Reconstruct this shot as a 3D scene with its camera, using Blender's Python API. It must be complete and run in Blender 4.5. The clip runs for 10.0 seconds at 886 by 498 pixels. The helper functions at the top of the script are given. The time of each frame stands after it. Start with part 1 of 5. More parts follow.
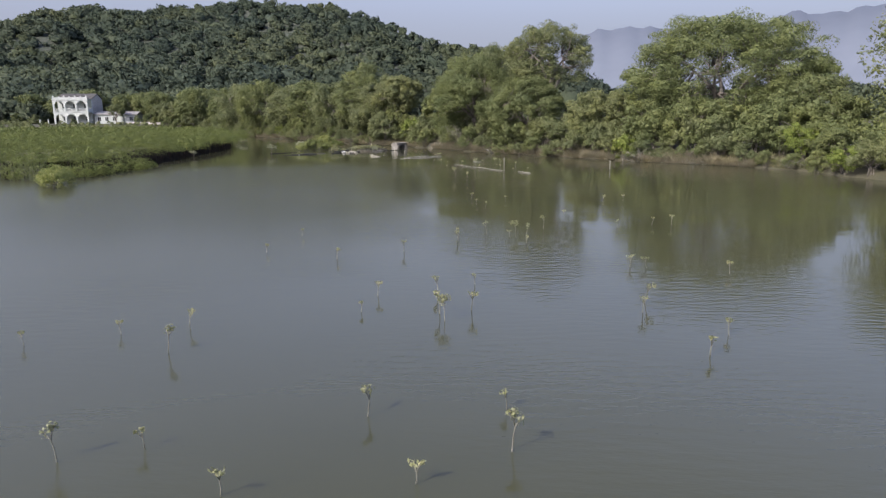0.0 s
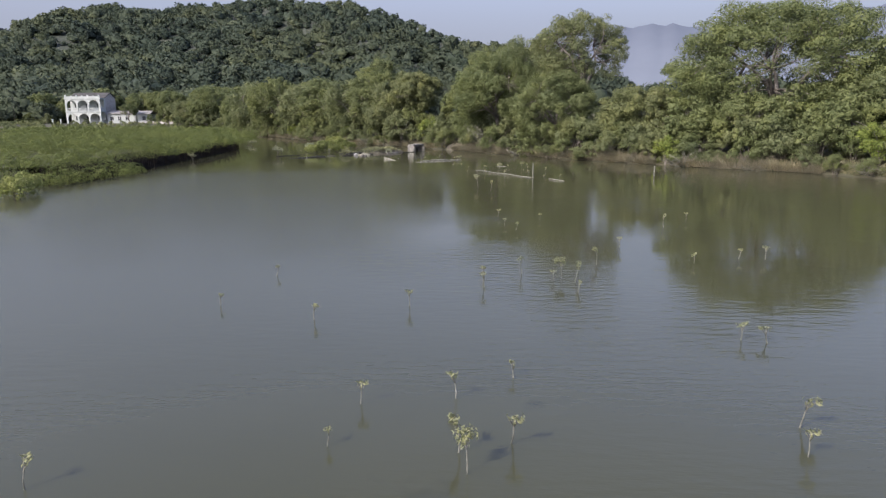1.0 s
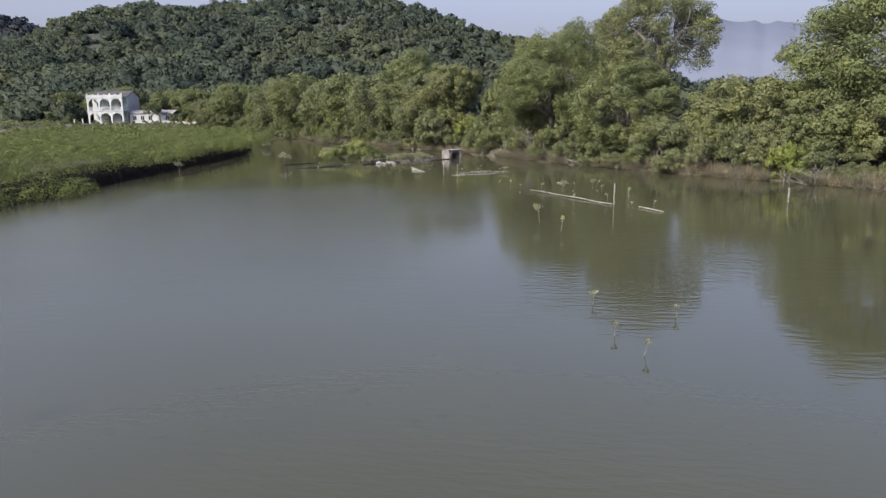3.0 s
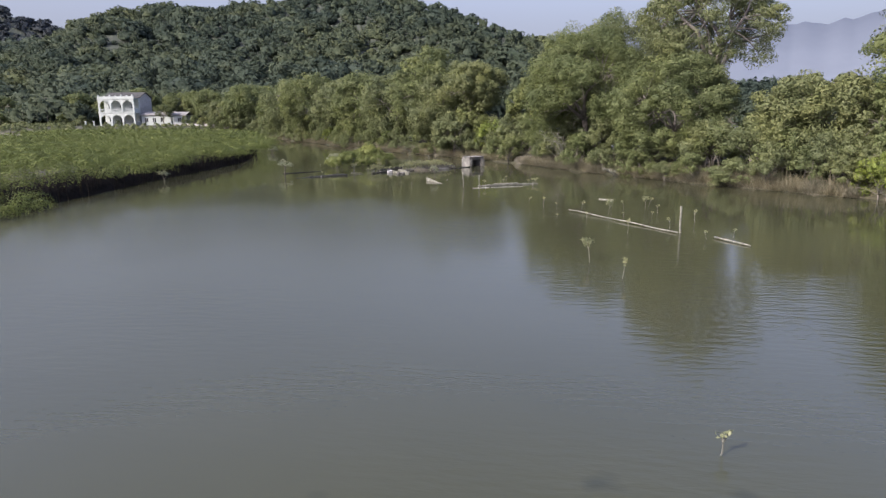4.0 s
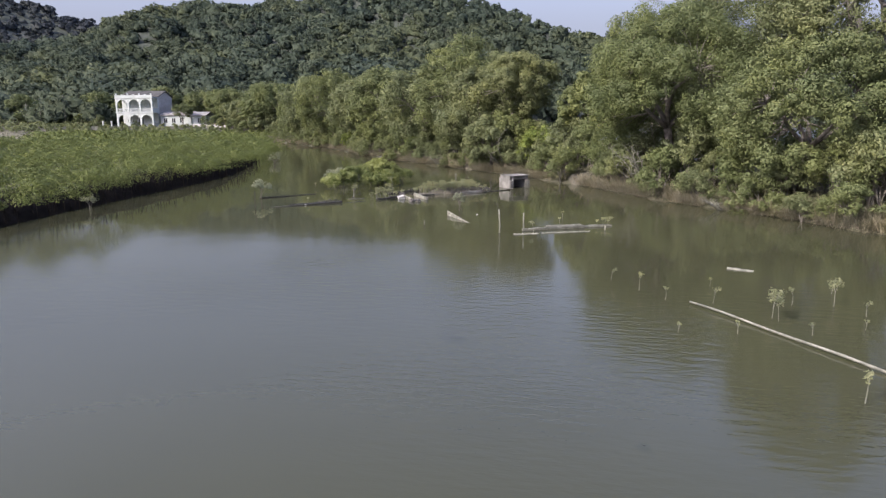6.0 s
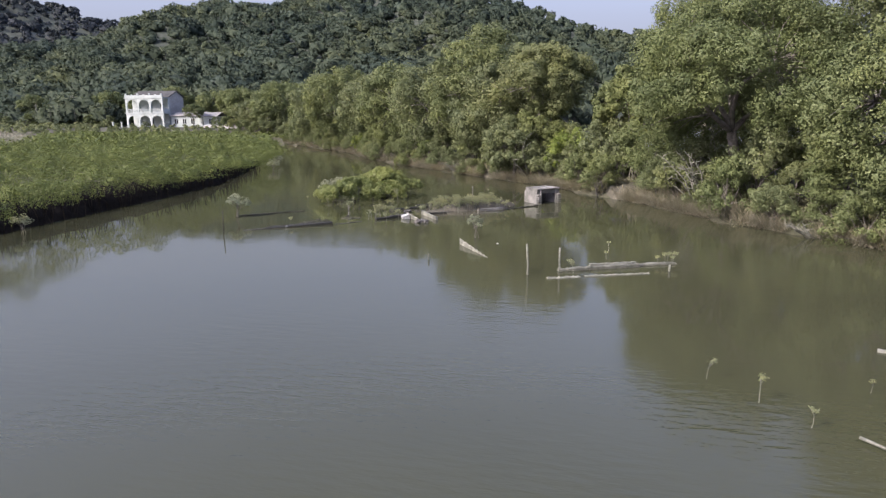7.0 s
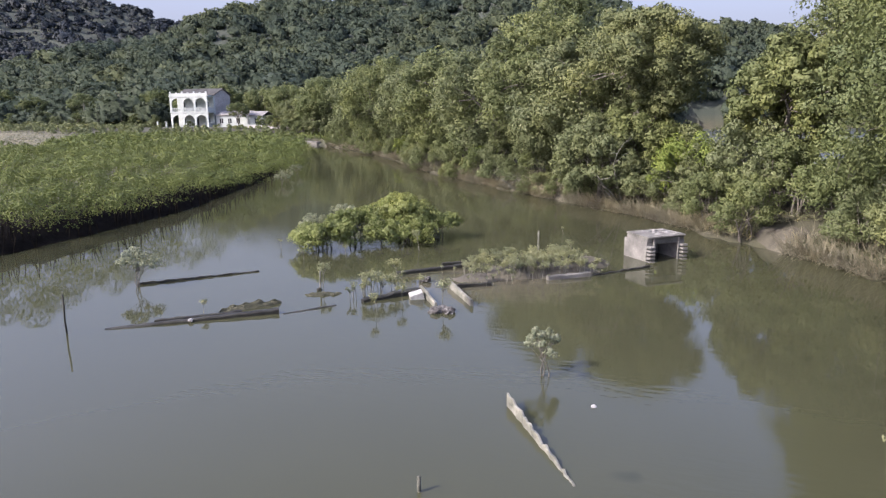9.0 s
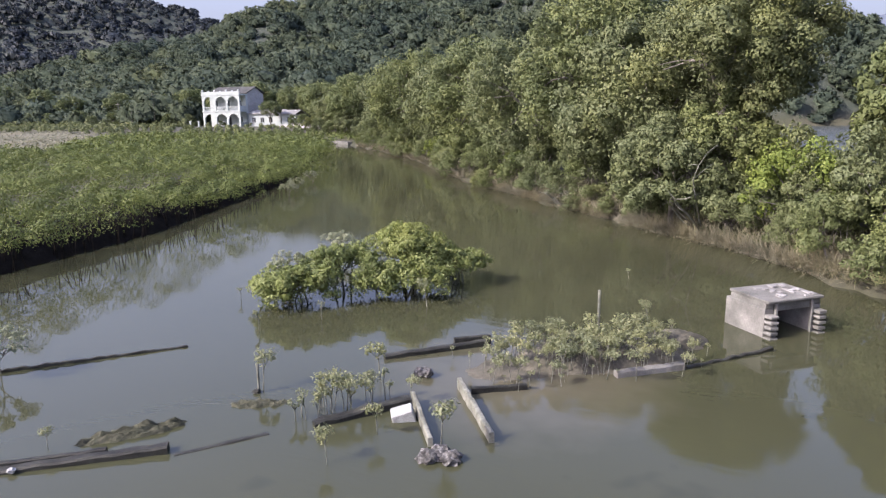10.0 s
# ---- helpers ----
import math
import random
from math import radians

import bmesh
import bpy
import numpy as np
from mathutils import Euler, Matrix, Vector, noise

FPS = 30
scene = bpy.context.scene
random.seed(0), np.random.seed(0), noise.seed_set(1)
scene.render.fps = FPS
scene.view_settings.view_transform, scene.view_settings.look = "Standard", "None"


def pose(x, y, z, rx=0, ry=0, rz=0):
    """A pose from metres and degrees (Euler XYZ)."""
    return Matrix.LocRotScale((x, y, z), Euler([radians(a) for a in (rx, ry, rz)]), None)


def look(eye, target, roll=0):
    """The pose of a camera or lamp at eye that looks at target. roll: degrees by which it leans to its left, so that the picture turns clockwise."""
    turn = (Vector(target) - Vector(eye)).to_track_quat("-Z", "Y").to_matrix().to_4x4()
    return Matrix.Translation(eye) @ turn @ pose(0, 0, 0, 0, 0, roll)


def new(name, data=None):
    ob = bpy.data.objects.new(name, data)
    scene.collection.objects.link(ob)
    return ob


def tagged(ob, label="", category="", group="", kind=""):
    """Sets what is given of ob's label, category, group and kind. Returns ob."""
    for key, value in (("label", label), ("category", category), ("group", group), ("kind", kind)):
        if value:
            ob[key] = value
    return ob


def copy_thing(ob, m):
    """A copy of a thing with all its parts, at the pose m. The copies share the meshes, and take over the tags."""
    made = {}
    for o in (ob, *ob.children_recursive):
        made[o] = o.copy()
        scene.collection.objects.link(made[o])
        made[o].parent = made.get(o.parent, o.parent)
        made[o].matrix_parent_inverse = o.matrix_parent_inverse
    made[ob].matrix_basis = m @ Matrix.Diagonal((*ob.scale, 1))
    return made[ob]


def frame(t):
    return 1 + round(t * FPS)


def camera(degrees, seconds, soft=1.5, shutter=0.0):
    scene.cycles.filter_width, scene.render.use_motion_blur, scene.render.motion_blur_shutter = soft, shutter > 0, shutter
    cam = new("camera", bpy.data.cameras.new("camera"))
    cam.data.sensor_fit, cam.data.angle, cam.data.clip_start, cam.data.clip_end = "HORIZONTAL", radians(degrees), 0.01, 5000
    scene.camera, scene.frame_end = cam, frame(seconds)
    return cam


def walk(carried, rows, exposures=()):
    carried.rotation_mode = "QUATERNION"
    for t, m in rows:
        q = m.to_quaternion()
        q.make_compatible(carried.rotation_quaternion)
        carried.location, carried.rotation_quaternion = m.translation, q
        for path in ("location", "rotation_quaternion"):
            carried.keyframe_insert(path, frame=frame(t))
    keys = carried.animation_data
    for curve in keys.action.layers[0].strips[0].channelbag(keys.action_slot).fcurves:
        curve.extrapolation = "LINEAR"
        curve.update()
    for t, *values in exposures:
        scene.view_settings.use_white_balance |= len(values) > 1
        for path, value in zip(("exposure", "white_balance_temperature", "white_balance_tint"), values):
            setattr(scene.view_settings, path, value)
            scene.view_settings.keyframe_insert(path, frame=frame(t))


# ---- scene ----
cam = camera(67.1, 10.0, soft=1.3)
PATH = [
    (0, (-0.626, 1.893, 4.894), (-0.629, 3.853, 4.494), -0.4),
    (0.5, (-0.654, 5.345, 4.892), (-0.685, 7.304, 4.49), -0.4),
    (1, (-0.669, 8.828, 4.909), (-0.73, 10.786, 4.506), -0.5),
    (1.5, (-0.725, 12.369, 4.938), (-0.814, 14.326, 4.534), -0.5),
    (2, (-0.882, 15.94, 4.951), (-0.999, 17.895, 4.544), -0.5),
    (2.5, (-1.12, 19.566, 4.979), (-1.265, 21.518, 4.57), -0.6),
    (4, (-1.997, 30.758, 5.001), (-2.229, 32.704, 4.6), -0.6),
    (4.5, (-2.24, 34.597, 5.07), (-2.503, 36.539, 4.669), -0.6),
    (5, (-2.479, 38.453, 5.165), (-2.771, 40.39, 4.764), -0.5),
    (5.5, (-2.81, 42.299, 5.241), (-3.129, 44.232, 4.84), -0.4),
    (7, (-4.148, 53.769, 5.32), (-4.557, 55.686, 4.921), -0.4),
    (7.5, (-4.694, 57.635, 5.323), (-5.137, 59.544, 4.922), -0.5),
    (8, (-5.296, 61.534, 5.302), (-5.773, 63.435, 4.901), -0.5),
    (8.5, (-5.968, 65.381, 5.279), (-6.499, 67.267, 4.877), -0.6),
    (9, (-6.749, 69.22, 5.268), (-7.344, 71.087, 4.866), -0.6),
    (9.5, (-7.543, 73.031, 5.298), (-8.197, 74.878, 4.895), -0.7),
    (10, (-8.444, 76.765, 5.349), (-9.157, 78.589, 4.941), -0.9),
]
walk(cam, [(t, look(eye, target, roll)) for t, eye, target, roll in PATH], [(0, 0.82, 6440, 9), (2.5, 0.87, 6430, 9.5), (5, 0.97, 6420, 10.5), (7.5, 1.07, 6380, 12), (10, 1.24, 6320, 13)])

# ---------------------------------------------------------------- light
SUN_EL, SUN_FROM = 37.0, (-0.72, -0.70)
world = bpy.data.worlds.new("sky")
scene.world = world
world.use_nodes = True
wn, wl = world.node_tree.nodes, world.node_tree.links
sky = wn.new("ShaderNodeTexSky")
sky.sky_type, sky.sun_disc = "NISHITA", False
sky.sun_elevation = radians(SUN_EL)
sky.sun_rotation = math.atan2(SUN_FROM[0], SUN_FROM[1])
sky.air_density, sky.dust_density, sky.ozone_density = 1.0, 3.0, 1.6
hazy = wn.new("ShaderNodeHueSaturation")
hazy.inputs["Saturation"].default_value = 0.95
wl.new(sky.outputs[0], hazy.inputs["Color"])
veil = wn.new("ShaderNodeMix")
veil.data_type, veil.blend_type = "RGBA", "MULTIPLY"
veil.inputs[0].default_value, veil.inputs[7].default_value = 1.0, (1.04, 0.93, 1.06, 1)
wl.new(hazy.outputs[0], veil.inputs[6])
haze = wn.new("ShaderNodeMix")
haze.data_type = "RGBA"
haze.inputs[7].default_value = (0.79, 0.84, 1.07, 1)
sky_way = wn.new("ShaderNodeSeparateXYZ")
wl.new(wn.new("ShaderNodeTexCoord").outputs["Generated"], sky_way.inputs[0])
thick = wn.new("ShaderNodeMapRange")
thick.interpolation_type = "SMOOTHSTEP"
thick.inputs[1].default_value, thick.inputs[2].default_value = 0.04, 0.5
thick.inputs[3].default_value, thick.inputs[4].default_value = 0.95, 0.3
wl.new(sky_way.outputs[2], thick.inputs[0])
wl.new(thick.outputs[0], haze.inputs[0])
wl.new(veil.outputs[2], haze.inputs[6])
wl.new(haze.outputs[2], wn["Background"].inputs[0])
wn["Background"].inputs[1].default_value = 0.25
sun = new("sun", bpy.data.lights.new("sun", "SUN"))
sun.data.energy, sun.data.angle, sun.data.color = 3.1, radians(0.6), (1.0, 0.93, 0.83)
up = math.tan(radians(SUN_EL))
sun.matrix_world = look((SUN_FROM[0] * 50, SUN_FROM[1] * 50, up * 50), (0, 0, 0))

# ---------------------------------------------------------------- materials


def mat(name):
    m = bpy.data.materials.new(name)
    m.use_nodes = True
    n, l = m.node_tree.nodes, m.node_tree.links
    return m, n, l, n["Principled BSDF"]


def noise_node(n, l, scale, detail=4, rough=0.6, stretch=None, coord="pos"):
    tex = n.new("ShaderNodeTexNoise")
    tex.inputs["Scale"].default_value, tex.inputs["Detail"].default_value = scale, detail
    tex.inputs["Roughness"].default_value = rough
    if coord == "pos":
        src = n.new("ShaderNodeNewGeometry").outputs["Position"]
    else:
        src = n.new("ShaderNodeTexCoord").outputs["Object"]
    if stretch:
        mp = n.new("ShaderNodeMapping")
        mp.inputs["Scale"].default_value = stretch[:3]
        if len(stretch) > 3:
            mp.inputs["Rotation"].default_value = (0, 0, radians(stretch[3]))
        l.new(src, mp.inputs[0])
        src = mp.outputs[0]
    l.new(src, tex.inputs["Vector"])
    return tex.outputs[0]


def ramp(n, l, fac, stops):
    r = n.new("ShaderNodeValToRGB")
    els = r.color_ramp.elements
    while len(els) < len(stops):
        els.new(0.5)
    for e, (p, c) in zip(els, stops):
        e.position, e.color = p, (*c, 1)
    l.new(fac, r.inputs[0])
    return r.outputs[0]


def mixc(n, l, fac, a, b, mode="MIX"):
    x = n.new("ShaderNodeMix")
    x.data_type, x.blend_type = "RGBA", mode
    for k, v in ((0, fac), (6, a), (7, b)):
        if hasattr(v, "is_linked"):
            l.new(v, x.inputs[k])
        elif k == 0:
            x.inputs[0].default_value = v
        else:
            x.inputs[k].default_value = (*v, 1)
    return x.outputs[2]


def bump(n, l, bsdf, height, strength, dist):
    b = n.new("ShaderNodeBump")
    b.inputs["Strength"].default_value, b.inputs["Distance"].default_value = strength, dist
    l.new(height, b.inputs["Height"])
    l.new(b.outputs[0], bsdf.inputs["Normal"])


def leaf_mat(name, dark, mid, light, patch=0.35, translucent=0.18, tone=None, cells=False, lump=0.0, span=((0.72, 0.76, 0.8), (1.18, 1.13, 0.93))):
    m, n, l, bsdf = mat(name)
    geo = n.new("ShaderNodeNewGeometry")
    per = ramp(n, l, geo.outputs["Random Per Island"], [(0.0, dark), (0.55, mid), (1.0, light)])
    big = noise_node(n, l, patch, 3)
    shade = ramp(n, l, big, [(0.3, span[0]), (0.5, (1, 1, 1)), (0.72, span[1])])
    col = mixc(n, l, 1.0, per, shade, "MULTIPLY")
    if tone:
        rnd = n.new("ShaderNodeObjectInfo").outputs["Random"]
        col = mixc(n, l, 1.0, col, ramp(n, l, rnd, tone), "MULTIPLY")
    if cells:
        per_tree = n.new("ShaderNodeAttribute")
        per_tree.attribute_name = "tint"
        col = mixc(n, l, 1.0, col, ramp(n, l, per_tree.outputs["Fac"], [(0.0, (0.74, 0.79, 0.82)), (0.45, (0.94, 0.96, 0.96)), (0.85, (1.12, 1.1, 0.97)), (1.0, (1.3, 1.24, 1.02))]), "MULTIPLY")
    l.new(col, bsdf.inputs["Base Color"])
    bsdf.inputs["Roughness"].default_value = 0.6
    bsdf.inputs["Specular IOR Level"].default_value = 0.2
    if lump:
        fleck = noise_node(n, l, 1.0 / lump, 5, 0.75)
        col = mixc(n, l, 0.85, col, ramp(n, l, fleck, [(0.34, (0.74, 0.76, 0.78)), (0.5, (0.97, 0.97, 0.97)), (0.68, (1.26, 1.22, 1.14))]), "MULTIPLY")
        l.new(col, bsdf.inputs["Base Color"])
        bsdf.inputs["Specular IOR Level"].default_value = 0.05
        bump(n, l, bsdf, fleck, 0.7, lump * 0.5)
    tr = n.new("ShaderNodeBsdfTranslucent")
    l.new(col, tr.inputs[0])
    mx = n.new("ShaderNodeMixShader")
    mx.inputs[0].default_value = translucent
    l.new(bsdf.outputs[0], mx.inputs[1])
    l.new(tr.outputs[0], mx.inputs[2])
    l.new(mx.outputs[0], n["Material Output"].inputs[0])
    return m


def rough_mat(name, a, b, scale, bumpd=0.02, rough=0.85, fine=30.0, coord="pos", c=None):
    m, n, l, bsdf = mat(name)
    big = noise_node(n, l, scale, 6, coord=coord)
    stops = [(0.32, a), (0.68, b)] if c is None else [(0.3, a), (0.52, b), (0.72, c)]
    col = ramp(n, l, big, stops)
    small = noise_node(n, l, fine, 5, 0.7, coord=coord)
    col = mixc(n, l, 0.6, col, ramp(n, l, small, [(0.3, (0.55, 0.55, 0.55)), (0.7, (1.2, 1.2, 1.2))]), "MULTIPLY")
    l.new(col, bsdf.inputs["Base Color"])
    bsdf.inputs["Roughness"].default_value = rough
    bsdf.inputs["Specular IOR Level"].default_value = 0.25
    bump(n, l, bsdf, small, 0.8, bumpd)
    return m


TONE = [(0.0, (0.9, 0.94, 0.9)), (0.5, (0.98, 1.0, 1.0)), (1.0, (1.05, 1.04, 0.94))]
M_LEAF = leaf_mat("tree_leaf", (0.106, 0.126, 0.052), (0.124, 0.145, 0.059), (0.146, 0.166, 0.073), tone=TONE)
M_LIME = leaf_mat("lime_leaf", (0.11, 0.15, 0.03), (0.15, 0.19, 0.042), (0.2, 0.24, 0.06))
M_OLIVE = leaf_mat("olive_leaf", (0.112, 0.129, 0.059), (0.132, 0.15, 0.07), (0.156, 0.173, 0.086), tone=TONE)
M_MANGROVE = leaf_mat("mangrove_leaf", (0.078, 0.1, 0.024), (0.102, 0.126, 0.033), (0.134, 0.158, 0.05), patch=0.55, translucent=0.15, span=((0.7, 0.75, 0.76), (1.16, 1.13, 1.0)))
M_PALE = leaf_mat("seedling_leaf", (0.185, 0.2, 0.1), (0.24, 0.255, 0.138), (0.315, 0.325, 0.198), patch=1.0, translucent=0.35)
M_ISLAND = leaf_mat("young_mangrove_leaf", (0.12, 0.148, 0.04), (0.18, 0.208, 0.062), (0.27, 0.295, 0.125), patch=0.5, translucent=0.22)
M_GREYLEAF = leaf_mat("grey_mangrove_leaf", (0.19, 0.21, 0.13), (0.26, 0.28, 0.18), (0.35, 0.37, 0.26), patch=1.0, translucent=0.3)
# haze put into the leaf blue; broad dark patches stand for shaded valleys
M_HILL_HAZED = leaf_mat("hazed_hill_leaf", (0.068, 0.087, 0.062), (0.074, 0.093, 0.066), (0.08, 0.099, 0.07), patch=0.02, translucent=0.3, cells=True, lump=1.3, span=((0.72, 0.78, 0.9), (1.25, 1.16, 0.95)))
# farther leaves, blued in the base colour to stand for aerial haze
M_FARHILL_HAZED = leaf_mat("hazed_far_hill_leaf", (0.032, 0.04, 0.049), (0.033, 0.041, 0.05), (0.034, 0.042, 0.051), patch=0.012, translucent=0.3, cells=True)
M_DRY = leaf_mat("dry_grass", (0.12, 0.115, 0.075), (0.19, 0.175, 0.12), (0.27, 0.25, 0.18), patch=0.6, translucent=0.15)
M_STUBBLE = leaf_mat("field_stubble", (0.11, 0.11, 0.07), (0.14, 0.138, 0.09), (0.18, 0.175, 0.12), patch=0.1, translucent=0.1)
M_FIELD = rough_mat("dry_field_soil", (0.12, 0.118, 0.08), (0.15, 0.145, 0.1), 0.06, 0.03, fine=2.5, c=(0.18, 0.172, 0.125))
M_BANK = leaf_mat("bank_weed", (0.09, 0.1, 0.05), (0.14, 0.14, 0.08), (0.2, 0.19, 0.12), patch=0.8)
M_BARK = rough_mat("bark", (0.075, 0.07, 0.058), (0.23, 0.21, 0.185), 2.5, 0.03, fine=14)
M_DEAD = rough_mat("dead_wood", (0.085, 0.087, 0.07), (0.19, 0.19, 0.155), 4.0, 0.02, fine=24, c=(0.3, 0.298, 0.255))
M_TIMBER = rough_mat("weathered_timber", (0.06, 0.062, 0.048), (0.19, 0.19, 0.155), 3.0, 0.02, fine=25)
M_DARKWOOD = rough_mat("wet_dark_timber", (0.012, 0.012, 0.011), (0.05, 0.05, 0.041), 2.5, 0.02, fine=22, rough=0.6)
M_CONCRETE = rough_mat("weathered_concrete", (0.095, 0.095, 0.085), (0.18, 0.175, 0.16), 1.6, 0.012, fine=35, c=(0.28, 0.27, 0.25))
M_MUD = rough_mat("bank_mud", (0.06, 0.056, 0.042), (0.105, 0.097, 0.074), 0.9, 0.05, fine=9, c=(0.155, 0.142, 0.112))
# near-black without sheen: the deep shade under the thicket put into colour
M_THICKET_SHADE = rough_mat("thicket_shade_black", (0.01, 0.009, 0.008), (0.024, 0.021, 0.018), 2.0, 0.04, fine=12, rough=1.0)
M_THICKET_SHADE.node_tree.nodes["Principled BSDF"].inputs["Specular IOR Level"].default_value = 0.02
M_MOSS = rough_mat("mossy_mud", (0.025, 0.028, 0.018), (0.065, 0.066, 0.042), 5.0, 0.06, fine=16, c=(0.125, 0.12, 0.085))
M_FOAM = rough_mat("white_foam", (0.27, 0.27, 0.26), (0.42, 0.42, 0.4), 5, 0.004, fine=40)
M_PAINT = rough_mat("white_painted_render", (0.35, 0.385, 0.37), (0.46, 0.495, 0.48), 0.5, 0.004, fine=5)
M_GREYWALL = rough_mat("grey_render", (0.3, 0.29, 0.28), (0.42, 0.41, 0.4), 0.5, 0.004, fine=5)
M_ROOF = rough_mat("grey_roof", (0.042, 0.042, 0.04), (0.09, 0.089, 0.084), 0.8, 0.02, fine=6)
M_TILE = rough_mat("pale_roof_tile", (0.16, 0.155, 0.15), (0.34, 0.33, 0.32), 0.9, 0.02, fine=6)
M_DARK = rough_mat("dark_window_glass", (0.02, 0.022, 0.025), (0.05, 0.05, 0.055), 1.0, 0.001, rough=0.2)
M_STONE = rough_mat("barnacled_rock", (0.02, 0.019, 0.018), (0.1, 0.095, 0.09), 13.0, 0.03, fine=34, c=(0.34, 0.33, 0.31))

# ground: damp mud by the water, grassy soil inland
M_GROUND, gn, gl, gb = mat("soil")
gpatch = noise_node(gn, gl, 0.12, 6)
gfine = noise_node(gn, gl, 5.0, 6, 0.7)
gcol = ramp(gn, gl, gpatch, [(0.3, (0.05, 0.055, 0.028)), (0.5, (0.066, 0.064, 0.04)), (0.7, (0.088, 0.082, 0.057))])
gcol = mixc(gn, gl, 0.7, gcol, ramp(gn, gl, gfine, [(0.3, (0.5, 0.5, 0.5)), (0.7, (1.3, 1.25, 1.15))]), "MULTIPLY")
gpos = gn.new("ShaderNodeSeparateXYZ")
gl.new(gn.new("ShaderNodeNewGeometry").outputs["Position"], gpos.inputs[0])
gup = gn.new("ShaderNodeMapRange")
gup.inputs[1].default_value, gup.inputs[2].default_value = 1.3, 4.0
gl.new(gpos.outputs[2], gup.inputs[0])
gcol = mixc(gn, gl, gup.outputs[0], gcol, ramp(gn, gl, gfine, [(0.3, (0.03, 0.038, 0.027)), (0.7, (0.048, 0.058, 0.042))]))
gl.new(gcol, gb.inputs["Base Color"])
gb.inputs["Roughness"].default_value = 0.9
bump(gn, gl, gb, gfine, 0.8, 0.08)

# water: turbid, olive-grey, with patches of wind ripple
M_WATER, an, al, ab = mat("turbid_water")
apatch = noise_node(an, al, 0.05, 4)
acol = ramp(an, al, apatch, [(0.3, (0.041, 0.0435, 0.024)), (0.7, (0.052, 0.054, 0.03))])
weed = ramp(an, al, noise_node(an, al, 0.4, 3), [(0.66, (1, 1, 1)), (0.76, (0.62, 0.64, 0.66))])
acol = mixc(an, al, 1.0, acol, weed, "MULTIPLY")
apos = an.new("ShaderNodeNewGeometry")
adist = an.new("ShaderNodeVectorMath")
adist.operation = "DISTANCE"
al.new(apos.outputs["Position"], adist.inputs[0])
adist.inputs[1].default_value = (-11.6, 89.4, 0)
asum = an.new("ShaderNodeMath")
asum.operation = "MULTIPLY_ADD"
al.new(noise_node(an, al, 0.7, 3), asum.inputs[0])
asum.inputs[1].default_value = 2.5
al.new(adist.outputs["Value"], asum.inputs[2])
amap = an.new("ShaderNodeMapRange")
amap.inputs[1].default_value, amap.inputs[2].default_value = 1.8, 4.6
amap.inputs[3].default_value, amap.inputs[4].default_value = 0.55, 0.0
al.new(asum.outputs[0], amap.inputs[0])
acol = mixc(an, al, amap.outputs[0], acol, (0.13, 0.115, 0.085))
al.new(acol, ab.inputs["Base Color"])
# a light breeze ruffles the open water off the thicket; the inner creek lies calm
axyz = an.new("ShaderNodeSeparateXYZ")
al.new(apos.outputs["Position"], axyz.inputs[0])
breeze = []
for k, (lo, hi) in ((0, (3.0, -9.0)), (1, (80.0, 58.0))):
    mr = an.new("ShaderNodeMapRange")
    mr.interpolation_type = "SMOOTHSTEP"
    mr.inputs[1].default_value, mr.inputs[2].default_value = lo, hi
    al.new(axyz.outputs[k], mr.inputs[0])
    breeze.append(mr.outputs[0])
both = an.new("ShaderNodeMath")
both.operation = "MULTIPLY"
al.new(breeze[0], both.inputs[0])
al.new(breeze[1], both.inputs[1])
arough = an.new("ShaderNodeMath")
arough.operation = "MULTIPLY_ADD"
al.new(both.outputs[0], arough.inputs[0])
arough.inputs[1].default_value, arough.inputs[2].default_value = 0.15, 0.035
al.new(arough.outputs[0], ab.inputs["Roughness"])
ab.inputs["IOR"].default_value = 1.333
fineR = noise_node(an, al, 1.0, 3, 0.55, (1.6, 5.0, 1.0, 24))
slow = noise_node(an, al, 1.0, 2, 0.5, (0.35, 0.9, 1.0, -12))
gate = ramp(an, al, noise_node(an, al, 0.06, 2), [(0.42, (0.1, 0.1, 0.1)), (0.62, (1, 1, 1))])
hmul = an.new("ShaderNodeMath")
hmul.operation = "MULTIPLY"
al.new(fineR, hmul.inputs[0])
al.new(gate, hmul.inputs[1])
hsum = an.new("ShaderNodeMath")
hsum.operation = "MULTIPLY_ADD"
al.new(slow, hsum.inputs[0])
hsum.inputs[1].default_value = 0.3
al.new(hmul.outputs[0], hsum.inputs[2])
calm = an.new("ShaderNodeMapRange")
calm.interpolation_type = "SMOOTHSTEP"
calm.inputs[1].default_value, calm.inputs[2].default_value = 62.0, 84.0
calm.inputs[3].default_value, calm.inputs[4].default_value = 1.0, 0.3
al.new(axyz.outputs[1], calm.inputs[0])
hcalm = an.new("ShaderNodeMath")
hcalm.operation = "MULTIPLY"
al.new(hsum.outputs[0], hcalm.inputs[0])
al.new(calm.outputs[0], hcalm.inputs[1])
bump(an, al, ab, hcalm.outputs[0], 1.0, 0.018)

# ---------------------------------------------------------------- mesh helpers


